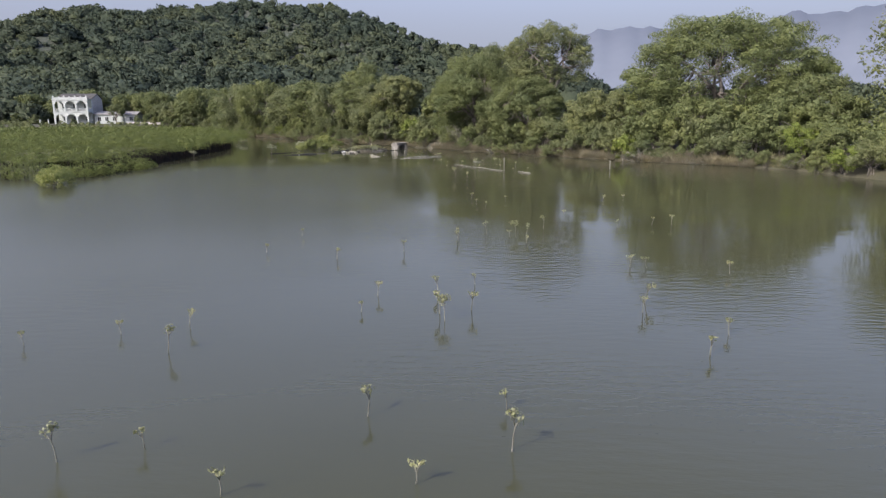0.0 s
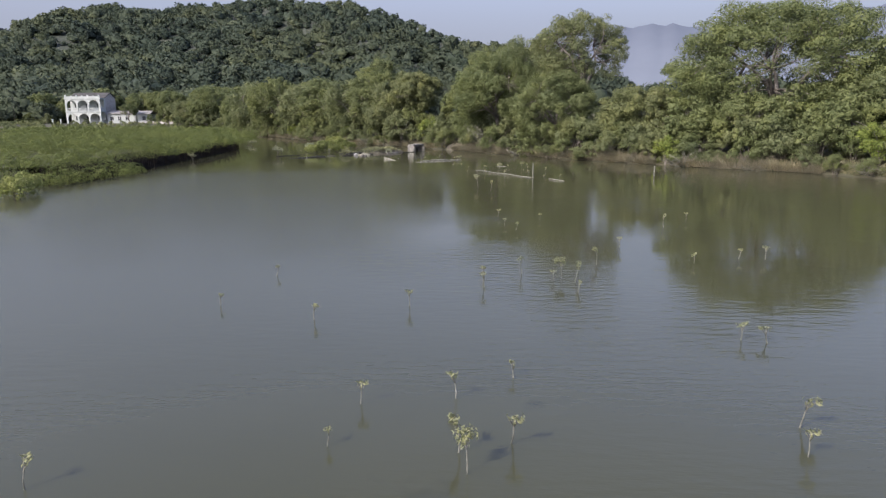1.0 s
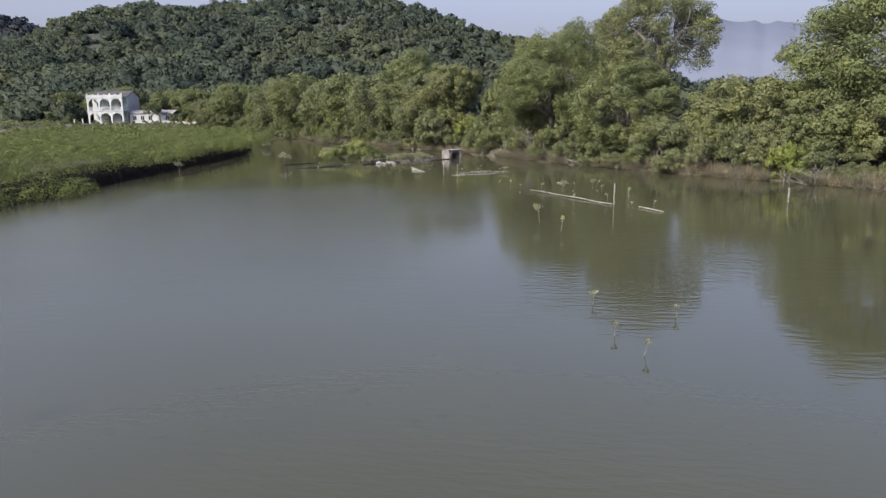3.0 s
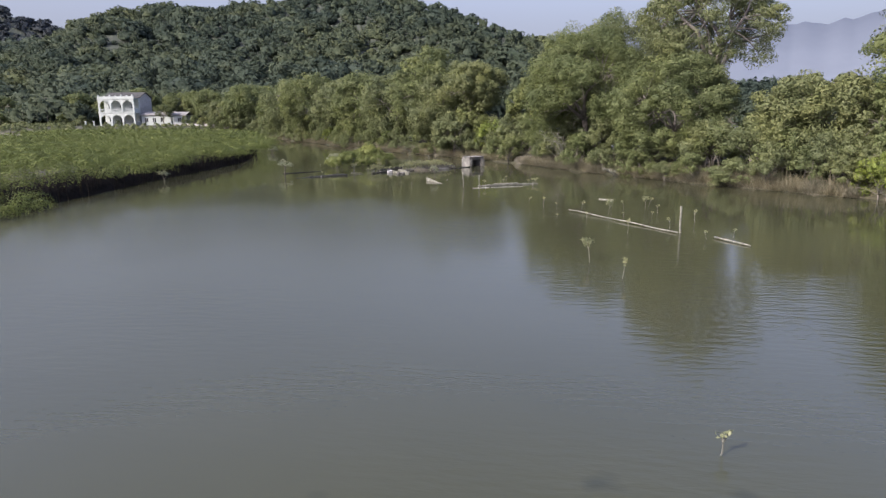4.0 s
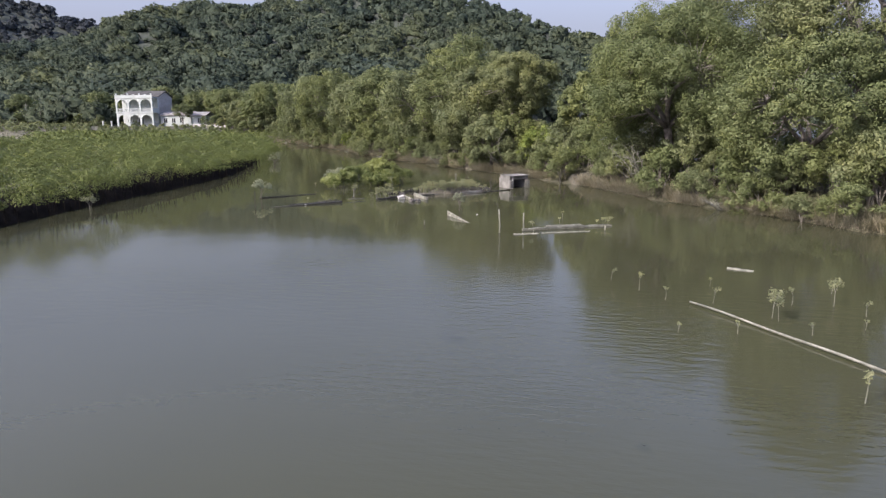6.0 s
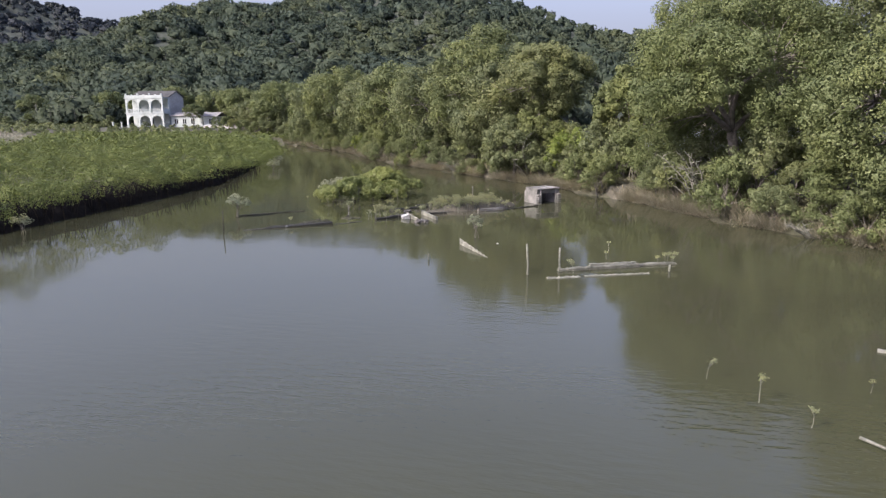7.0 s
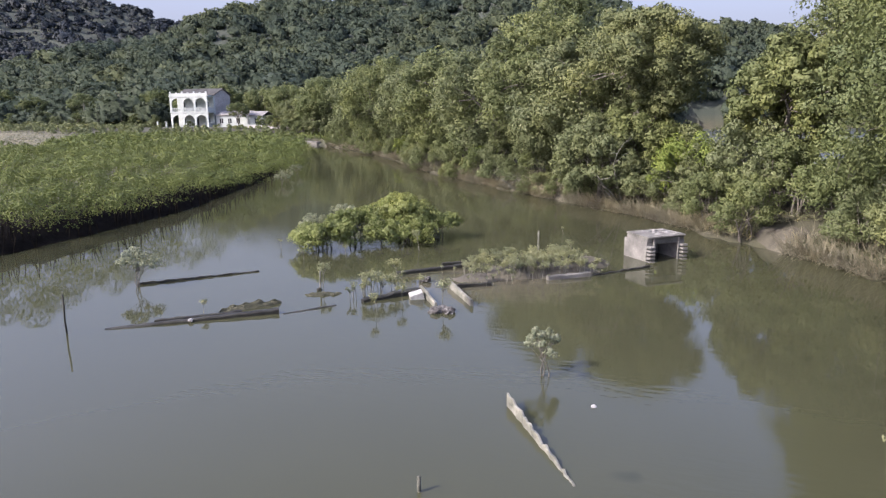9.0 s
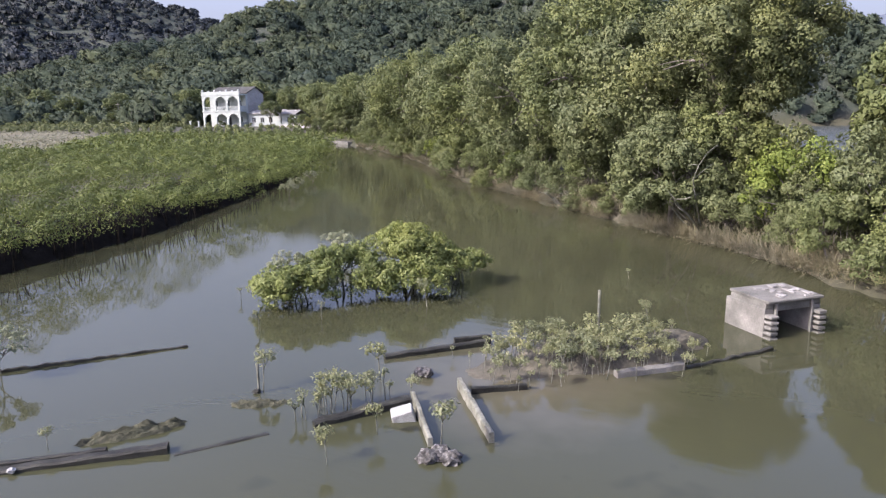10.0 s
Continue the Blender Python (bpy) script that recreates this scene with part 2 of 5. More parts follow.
def mesh_obj(name, verts, quads, material, parent=None, label="", smooth=False):
    """One mesh object from arrays of points and of four-cornered (or mixed) faces."""
    me = bpy.data.meshes.new(name)
    if isinstance(quads, np.ndarray):
        nv, nf, k = len(verts), len(quads), quads.shape[1]
        me.vertices.add(nv)
        me.vertices.foreach_set("co", np.asarray(verts, dtype=np.float32).ravel())
        me.loops.add(nf * k)
        me.loops.foreach_set("vertex_index", quads.astype(np.int32).ravel())
        me.polygons.add(nf)
        me.polygons.foreach_set("loop_start", np.arange(0, nf * k, k, dtype=np.int32))
        me.update(calc_edges=True)
    else:
        me.from_pydata([tuple(v) for v in verts], [], quads)
        me.update()
    if smooth:
        me.polygons.foreach_set("use_smooth", [True] * len(me.polygons))
    me.materials.append(material)
    ob = new(name, me)
    ob.parent = parent
    if label:
        ob["label"] = label
    return ob


def part(name, bm, material, parent=None, label="", smooth=False):
    me = bpy.data.meshes.new(name)
    bmesh.ops.recalc_face_normals(bm, faces=bm.faces)
    bm.to_mesh(me)
    bm.free()
    if smooth:
        me.polygons.foreach_set("use_smooth", [True] * len(me.polygons))
    me.materials.append(material)
    ob = new(name, me)
    ob.parent = parent
    if label:
        ob["label"] = label
    return ob


def thing(name, x, y, z, label, category, group="", rz=0.0):
    e = new(name)
    e.matrix_basis = pose(x, y, z, 0, 0, rz)
    return tagged(e, label, category, group)


def box(bm, x0, y0, z0, x1, y1, z1, jitter=0.0, rng=None, bevel=0.0):
    r = bmesh.ops.create_cube(bm, size=1.0)
    vs = r["verts"]
    for v in vs:
        v.co = Vector(((x0 + x1) / 2 + v.co.x * (x1 - x0), (y0 + y1) / 2 + v.co.y * (y1 - y0), (z0 + z1) / 2 + v.co.z * (z1 - z0)))
        if jitter:
            v.co += Vector((rng.uniform(-1, 1), rng.uniform(-1, 1), rng.uniform(-1, 1))) * jitter
    if bevel:
        es = list({e for v in vs for e in v.link_edges})
        bmesh.ops.bevel(bm, geom=es, offset=bevel, segments=1, affect="EDGES")


def tube(V, F, pts, radii, sides=6):
    """Adds a tapered tube along pts to the lists V and F."""
    pts = [Vector(p) for p in pts]
    base = len(V)
    for i, p in enumerate(pts):
        a = pts[min(i + 1, len(pts) - 1)] - pts[max(i - 1, 0)]
        if a.length < 1e-6:
            a = Vector((0, 0, 1))
        a.normalize()
        u = a.cross(Vector((0.31, 0.84, 0.44)))
        u.normalize()
        w = a.cross(u)
        for k in range(sides):
            th = 2 * math.pi * k / sides
            V.append(p + (u * math.cos(th) + w * math.sin(th)) * radii[i])
    for i in range(len(pts) - 1):
        for k in range(sides):
            a, b = base + i * sides + k, base + i * sides + (k + 1) % sides
            F.append((a, b, b + sides, a + sides))
    F.append(tuple(base + (len(pts) - 1) * sides + k for k in range(sides)))
    F.append(tuple(base + sides - 1 - k for k in range(sides)))


def unit(a):
    return a / np.maximum(np.linalg.norm(a, axis=-1, keepdims=True), 1e-9)


def leaf_quads(p, nrm, length, width, rs):
    """Diamond leaves at p, facing about along nrm."""
    n = len(p)
    nrm = unit(nrm)
    t = unit(np.cross(nrm, rs.normal(size=(n, 3))))
    b = np.cross(nrm, t)
    L = (length * rs.uniform(0.65, 1.3, (n, 1))) / 2
    W = (width * rs.uniform(0.65, 1.3, (n, 1))) / 2
    droop = nrm * L * 0.25
    v = np.stack([p - t * L - droop, p + b * W, p + t * L - droop, p - b * W], axis=1).reshape(-1, 3)
    return v, np.arange(4 * n).reshape(-1, 4)


def leaf_tris(p, nrm, length, width, rs):
    """Pointed leaves of one triangle each, for crowns seen from some way off."""
    n = len(p)
    nrm = unit(nrm)
    t = unit(np.cross(nrm, rs.normal(size=(n, 3))))
    b = np.cross(nrm, t)
    L = (length * rs.uniform(0.65, 1.3, (n, 1))) / 2
    W = (width * rs.uniform(0.65, 1.3, (n, 1))) / 2
    v = np.stack([p - t * L + b * W, p - t * L - b * W, p + t * L], axis=1).reshape(-1, 3)
    return v, np.arange(3 * n).reshape(-1, 3)


def clump_leaves(cen, rad, count, rs, up=0.25, shell=0.55, spread=0.7, flat=1.0):
    """count leaf points on each clump: places and outward directions."""
    m = len(cen)
    d = rs.normal(size=(m, count, 3))
    d[..., 2] = d[..., 2] + up * np.abs(d[..., 2]) + up
    d = unit(d)
    r = rs.uniform(shell, 1.0, (m, count, 1)) ** 0.6
    rad3 = np.stack([rad, rad, rad * flat], axis=-1)[:, None, :]
    p = cen[:, None, :] + d * r * rad3
    nrm = d + spread * rs.normal(size=d.shape)
    return p.reshape(-1, 3), nrm.reshape(-1, 3)


def sublobes(cen, rad, k, rs, share=0.5, up=0.25):
    """Splits each clump into k smaller ones over its surface."""
    d = rs.normal(size=(len(cen), k, 3))
    d[..., 2] += up
    d = unit(d)
    c = cen[:, None, :] + d * (rad * rs.uniform(0.5, 0.8, len(rad)))[:, None, None]
    r = (rad * share)[:, None] * rs.uniform(0.6, 1.25, (len(cen), k))
    return c.reshape(-1, 3), r.ravel()


def ball(sub=1):
    """Directions and triangles of a small round body."""
    sph = bmesh.new()
    bmesh.ops.create_icosphere(sph, subdivisions=sub, radius=1.0)
    dirs = np.array([tuple(w.co.normalized()) for w in sph.verts])
    tris = np.array([[w.index for w in fc.verts] for fc in sph.faces])
    sph.free()
    return dirs, tris


BALL_DIRS, BALL_TRIS = ball()


def foliage(name, cen, rad, lobes, per, length, width, rs, material, parent, share=0.5, up=0.3, shell=0.66, spread=0.42, flat=0.8, airy=0.0, core=0.6, lowest=None, round_=0.75):
    """Leaves over clumps, each clump split into lobes and shaded as a rounded tuft, with a dense twiggy heart."""
    c2, r2 = sublobes(cen, rad, lobes, rs, share)
    p, nrm = clump_leaves(c2, r2, per, rs, up=up, shell=shell, spread=spread, flat=flat)
    big = np.repeat(cen, lobes * per, axis=0)
    soft = unit(round_ * (0.65 * unit(p - np.repeat(c2, per, axis=0)) + 0.45 * unit(p - big)) + 0.5 * unit(nrm))
    keep = np.ones(len(p), bool)
    if airy:
        keep &= rs.uniform(size=len(p)) > airy
    if lowest is not None:
        keep &= p[:, 2] > lowest
    p, nrm, soft = p[keep], nrm[keep], soft[keep]
    v, q = leaf_tris(p, nrm, length, width, rs)
    norms = np.repeat(soft, 3, axis=0)
    if core:
        m, k = len(cen), len(BALL_DIRS)
        span = rad[:, None] * core * rs.uniform(0.75, 1.1, (m, k))
        body = cen[:, None, :] + BALL_DIRS[None] * span[..., None] * np.array([1, 1, flat])
        bn = unit(BALL_DIRS[None] + 0.6 * rs.normal(size=body.shape))
        q = np.concatenate([q, (BALL_TRIS[None] + (np.arange(m) * k)[:, None, None]).reshape(-1, 3) + len(v)])
        v = np.concatenate([v, body.reshape(-1, 3)])
        norms = np.concatenate([norms, bn.reshape(-1, 3)])
    ob = mesh_obj(name, v, q, material, parent, smooth=True)
    ob.data.normals_split_custom_set_from_vertices(norms)
    return ob


# ---------------------------------------------------------------- the lie of the land
RIGHT_BANK = [(31, 48), (28.3, 58), (24.8, 63.2), (19.5, 67.8), (14.3, 74), (9.6, 79.2), (6.3, 84), (3.0, 88), (0.0, 93.5),
              (-3.4, 98.8), (-6.5, 103.3), (-10.5, 107.5), (-15.5, 113.5), (-21.5, 120.5), (-28, 129), (-36.5, 143),
              (-47, 156.5), (-58, 169)]
LEFT_BANK = [(-64.2, 170), (-57.4, 156), (-45.0, 132), (-37.3, 118), (-34.0, 108), (-31.6, 101), (-30.8, 95), (-30.3, 88),
             (-30.0, 80), (-29.0, 70), (-28.6, 60), (-29.6, 55), (-36, 54), (-50, 57), (-120, 64)]
CREEK = [(80, -60), (44, 20)] + RIGHT_BANK + [(-63, 174)] + LEFT_BANK + [(-500, 70), (-4400, -200), (-4400, -4400), (4400, -4400), (4400, -300)]
LAKE = [(150, 30), (70, 52), (52, 70), (41, 82), (32, 88), (24, 95), (16, 103), (10, 109), (3, 116), (-5, 125), (-13, 134), (-21, 146),
        (-30, 165), (-22, 225), (0, 262), (40, 276), (120, 282), (300, 260), (500, 120), (300, 40)]


def poly_dist(px, py, poly):
    """Signed distance to a closed outline, positive inside."""
    d = np.full(px.shape, 1e9)
    inside = np.zeros(px.shape, bool)
    n = len(poly)
    for i in range(n):
        (ax, ay), (bx, by) = poly[i], poly[(i + 1) % n]
        ex, ey = bx - ax, by - ay
        t = np.clip(((px - ax) * ex + (py - ay) * ey) / (ex * ex + ey * ey), 0, 1)
        d = np.minimum(d, np.hypot(px - ax - t * ex, py - ay - t * ey))
        cross = ((ay > py) != (by > py)) & (px < ex * (py - ay) / (ey if abs(ey) > 1e-9 else 1e-9) + ax)
        inside ^= cross
    return np.where(inside, d, -d)


def ridge(px, py, crest, power):
    """Height of a long hill with the given crest of (x, y, height, half width)."""
    h = np.zeros(px.shape)
    for (ax, ay, ah, aw), (bx, by, bh, bw) in zip(crest[:-1], crest[1:]):
        ex, ey = bx - ax, by - ay
        t = np.clip(((px - ax) * ex + (py - ay) * ey) / (ex * ex + ey * ey), 0, 1)
        d = np.hypot(px - ax - t * ex, py - ay - t * ey)
        h = np.maximum(h, (ah + (bh - ah) * t) * np.clip(1 - d / (aw + (bw - aw) * t), 0, 1) ** power)
    return h


HILL = [(-320, 310, 4, 70), (-276, 350, 22, 110), (-244, 378, 44, 150), (-222, 391, 55, 178), (-165, 402, 62, 188), (-112, 405, 61, 190), (-71, 394, 58, 180),
        (-43, 377, 51, 160), (-11, 350, 42, 118), (25, 329, 30, 62), (62, 314, 14, 40), (130, 312, 10, 32), (260, 300, 8, 30)]
FARHILL = [(-900, 330, 146, 330), (-640, 470, 138, 330), (-540, 545, 118, 330), (-480, 600, 99, 330), (-425, 625, 77, 330), (-350, 660, 56, 330), (-100, 700, 40, 300)]


def wob(px, py):
    return (np.sin(px * 0.11 + 1.3 * np.sin(py * 0.07)) + np.sin(py * 0.13 + 1.7 * np.sin(px * 0.05 + 1)) + 0.6 * np.sin(px * 0.31 + py * 0.27)) / 2.6


def land(px, py):
    w = np.maximum(poly_dist(px, py, CREEK), poly_dist(px, py, LAKE))
    d = -w + 0.35 * wob(px * 6, py * 6) + 0.35 * wob(px * 13, py * 11)
    spit = (px > np.interp(py, (50, 94, 116, 130, 156, 170), (0, -15, -26, -36, -52, -61))) & (py < 240)
    bank = np.where(spit, np.minimum(1.1, 0.62 * np.sqrt(np.clip(d, 0, None)) + 0.02 * d), np.minimum(0.5, 0.12 * (d - 4)))
    rise = np.clip((py - 180 + 0.1 * (px + 110)) / 18, 0, 1) * np.clip((-55 - px) / 12, 0, 1) * 1.9
    h = np.where(d > 0, bank + rise, np.maximum(d * 0.25, -1.6))
    hill = np.maximum(ridge(px, py, HILL, 1.15), ridge(px, py, FARHILL, 1.2))
    hill = hill * (1 + 0.07 * wob(px * 0.45, py * 0.45)) + np.clip(hill, 0, 20) / 20 * (1.6 * wob(px * 0.8, py * 0.8) + 3.2 * np.clip(1 - np.abs(hill - 32) / 30, 0, 1) * np.sin(px * 0.075 + 0.012 * py + 1.4 * wob(px * 0.3, py * 0.3)))
    return h + hill * np.clip(d / 6, 0, 1)


def land_at(x, y):
    return float(land(np.array([float(x)]), np.array([float(y)]))[0])


def axis(parts):
    out = []
    for a, b, s in parts:
        out.append(np.arange(a, b, s))
    return np.concatenate(out + [np.array([parts[-1][1]])])


gx = axis([(-4400, -900, 500), (-900, -400, 20), (-400, -130, 8), (-130, -70, 3), (-70, 50, 0.9), (50, 200, 6), (200, 800, 50), (800, 4400, 600)])
gy = axis([(-4400, -300, 600), (-300, 30, 30), (30, 130, 0.9), (130, 215, 2.0), (215, 460, 6), (460, 900, 20), (900, 4400, 500)])
GX, GY = np.meshgrid(gx, gy)
GZ = land(GX.ravel(), GY.ravel())
nx, ny = len(gx), len(gy)
ii = (np.arange(ny - 1)[:, None] * nx + np.arange(nx - 1)[None, :]).ravel()
ground = mesh_obj("ground", np.stack([GX.ravel(), GY.ravel(), GZ], 1), np.stack([ii, ii + 1, ii + 1 + nx, ii + nx], 1), M_GROUND, smooth=True)
tagged(ground, "muddy creek banks rising to scrubby wooded hill slopes", "ground", kind="structure")

wv = np.array([(-4500, -4500, 0), (4500, -4500, 0), (4500, 4500, 0), (-4500, 4500, 0)], float)
water = mesh_obj("water", wv, np.array([[0, 1, 2, 3]]), M_WATER)
tagged(water, "calm turbid olive-grey creek water with faint ripples", "water", kind="structure")

M_LAKE, kn, kl, kb = mat("rippled_lake")
kl.new(ramp(kn, kl, noise_node(kn, kl, 0.05, 3), [(0.3, (0.05, 0.055, 0.045)), (0.7, (0.065, 0.07, 0.058))]), kb.inputs["Base Color"])
kb.inputs["Roughness"].default_value, kb.inputs["IOR"].default_value = 0.34, 1.333
bump(kn, kl, kb, noise_node(kn, kl, 1.0, 4, 0.6, (1.2, 2.6, 1.0, 20)), 1.0, 0.35)
lake = mesh_obj("lake", [(x, y, 0.02) for x, y in LAKE], [tuple(range(len(LAKE)))], M_LAKE)
tagged(lake, "wind-rippled pale blue lake behind the bank trees", "lake", kind="structure")

# far mountains some kilometres off, aerial haze painted into their blue-grey colour
M_FAR, fn, fl, fb = mat("haze_painted_mountain")
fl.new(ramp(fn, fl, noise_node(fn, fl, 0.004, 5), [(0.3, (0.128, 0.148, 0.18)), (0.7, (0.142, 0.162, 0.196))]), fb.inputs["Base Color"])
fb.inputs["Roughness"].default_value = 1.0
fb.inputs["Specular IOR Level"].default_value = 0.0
RIDGE_ANGLES = [(-60, 3.0), (-20, 4.5), (2, 4.6), (8, 5.2), (10, 5.7), (12.2, 6.4), (15.6, 6.6), (19, 6.2), (22, 6.0), (25, 6.5), (26.2, 7.15), (28.6, 6.8), (32, 7.2), (36, 7.9), (42, 7.0), (60, 5.0)]
FV, FF = [], []
for k in range(241):
    az = -60 + 0.5 * k
    el = np.interp(az, [a for a, _ in RIDGE_ANGLES], [e for _, e in RIDGE_ANGLES]) + 0.1 * math.sin(az * 3.1) + 0.06 * math.sin(az * 7.7)
    top = 3300 * math.tan(radians(el))
    for r, hh in ((2300, -5), (2800, top * 0.45), (3300, top), (3900, -5)):
        FV.append((r * math.sin(radians(az)), r * math.cos(radians(az)), hh))
    if k:
        for q in range(3):
            a = (k - 1) * 4 + q
            FF.append((a, a + 4, a + 5, a + 1))
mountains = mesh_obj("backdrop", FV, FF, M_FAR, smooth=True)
tagged(mountains, "distant mountain range painted haze blue beyond the lake", "mountains", kind="structure")

# ---------------------------------------------------------------- forest on the hills


def hill_forest(name, xs, ys, step, lobes, per, size, rad, material, label, seed, ok, vary=0.9, high=30.0, heart=(0.55, 0.8)):
    """Woods of domed crowns, smaller towards the hilltop: rad = (radius at the foot, radius at the height high)."""
    rs = np.random.RandomState(seed)
    px, py = np.meshgrid(np.arange(*xs, step), np.arange(*ys, step))
    px = px.ravel() + rs.uniform(-0.85, 0.85, px.size) * step
    py = py.ravel() + rs.uniform(-0.85, 0.85, py.size) * step
    keep = ok(px, py)
    px, py = px[keep], py[keep]
    pz = land(px, py)
    r = np.interp(pz, (2.0, high), rad) * (0.55 + 1.0 * rs.uniform(0, 1, len(px)) ** 2.2) * (1 + 0.3 * wob(px * 1.3, py * 1.3))
    tint = np.clip(0.45 + 0.34 * wob(px * 0.55, py * 0.55) + 0.2 * wob(px * 1.7, py * 1.7) + vary * rs.uniform(-0.36, 0.36, len(px)), 0, 1)
    mid = np.stack([px, py, pz + r * rs.uniform(0.4, 0.6, len(px))], 1)
    n = len(px)
    d = unit(rs.normal(size=(n, lobes, 3)) * np.array([1, 1, 0.55]) + np.array([-0.15, -0.15, 0.45]))
    cen = (mid[:, None, :] + d * (r[:, None] * rs.uniform(0.45, 0.75, (n, lobes)))[..., None] * np.array([1, 1, 0.65])).reshape(-1, 3)
    rl = ((r * 0.5)[:, None] * rs.uniform(0.6, 1.15, (n, lobes))).ravel()
    # each crown: a twiggy heart deep inside and sprigs of leaves on every lobe
    k = len(BALL_DIRS)
    body = mid[:, None, :] + BALL_DIRS[None] * (r[:, None] * rs.uniform(*heart, (n, k)))[..., None] * np.array([1, 1, 0.75])
    slope = np.array([-0.05, -0.3, 0.55])
    body_n = unit(0.4 * BALL_DIRS[None] + slope + 0.3 * rs.normal(size=body.shape)).reshape(-1, 3)
    p, nrm = clump_leaves(cen, rl, per, rs, up=0.4, shell=0.6, spread=0.6, flat=0.9)
    grow = size * np.repeat(np.clip(rl / rl.mean(), 0.7, 1.6), per)[:, None]
    v, q = leaf_tris(p, nrm, grow, grow * 0.8, rs)
    faces = np.concatenate([(BALL_TRIS[None] + (np.arange(n) * k)[:, None, None]).reshape(-1, 3), q + n * k])
    ob = mesh_obj(name, np.concatenate([body.reshape(-1, 3), v]), faces, material, smooth=True)
    soft = unit(0.3 * unit(p - np.repeat(cen, per, axis=0)) + 0.6 * unit(p - np.repeat(mid, lobes * per, axis=0)) + 0.25 * unit(nrm) + slope)
    ob.data.normals_split_custom_set_from_vertices(np.concatenate([body_n, np.repeat(soft, 3, axis=0)]))
    at = ob.data.attributes.new("tint", "FLOAT", "POINT")
    at.data.foreach_set("value", np.concatenate([np.repeat(tint, k), np.repeat(tint, lobes * per * 3)]).astype(np.float32))
    return tagged(ob, label, "forest", kind="stuff")


def on_hill(px, py):
    h = ridge(px, py, HILL, 1.15)
    front = poly_dist(px, py, LAKE) < -2
    crest_y = np.interp(px, [c[0] for c in HILL], [c[1] for c in HILL])
    foot = ((px < -45) & (py > 206) & ~((px > -122) & (px < -84) & (py < 215))) | ((px > -58) & (px < -25) & (py > 176))
    return ((h > 0.4) | foot) & (py > 176) & front & (py < crest_y + 22)


def on_far(px, py):
    return (ridge(px, py, FARHILL, 1.2) > 4) & (ridge(px, py, HILL, 1.15) < 5) & (py < 700) & (py > 200 - 0.2 * px)


hill_forest("hill_woods", (-400, 270), (176, 430), 4.0, 7, 21, 0.95, (4.6, 3.1), M_HILL_HAZED, "dense dark green broadleaf woods covering the hill", 11, on_hill)
hill_forest("shore_woods", (-60, 300), (190, 300), 3.6, 6, 16, 0.75, (2.5, 2.4), M_HILL_HAZED, "dark green trees along the far lake shore", 13,
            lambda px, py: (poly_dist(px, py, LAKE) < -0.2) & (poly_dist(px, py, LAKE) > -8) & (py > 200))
hill_forest("far_woods", (-900, -250), (300, 700), 6.7, 4, 15, 1.7, (4.7, 3.7), M_FARHILL_HAZED, "farther hill woods with haze painted into bluish leaves", 12, on_far, 0.45, 60.0, (0.4, 0.62))

# ---------------------------------------------------------------- trees


def limb(rng, a, b, sag=0.12, n=5):
    a, b = Vector(a), Vector(b)
    L = (b - a).length
    off = Vector((rng.uniform(-1, 1), rng.uniform(-1, 1), rng.uniform(-0.2, 1))) * L * sag
    pts = []
    for i in range(n):
        t = i / (n - 1)
        pts.append(a.lerp(b, t) + off * math.sin(math.pi * t) + Vector((rng.uniform(-1, 1), rng.uniform(-1, 1), rng.uniform(-1, 1))) * L * 0.02 * (0 < i < n - 1))
    return pts


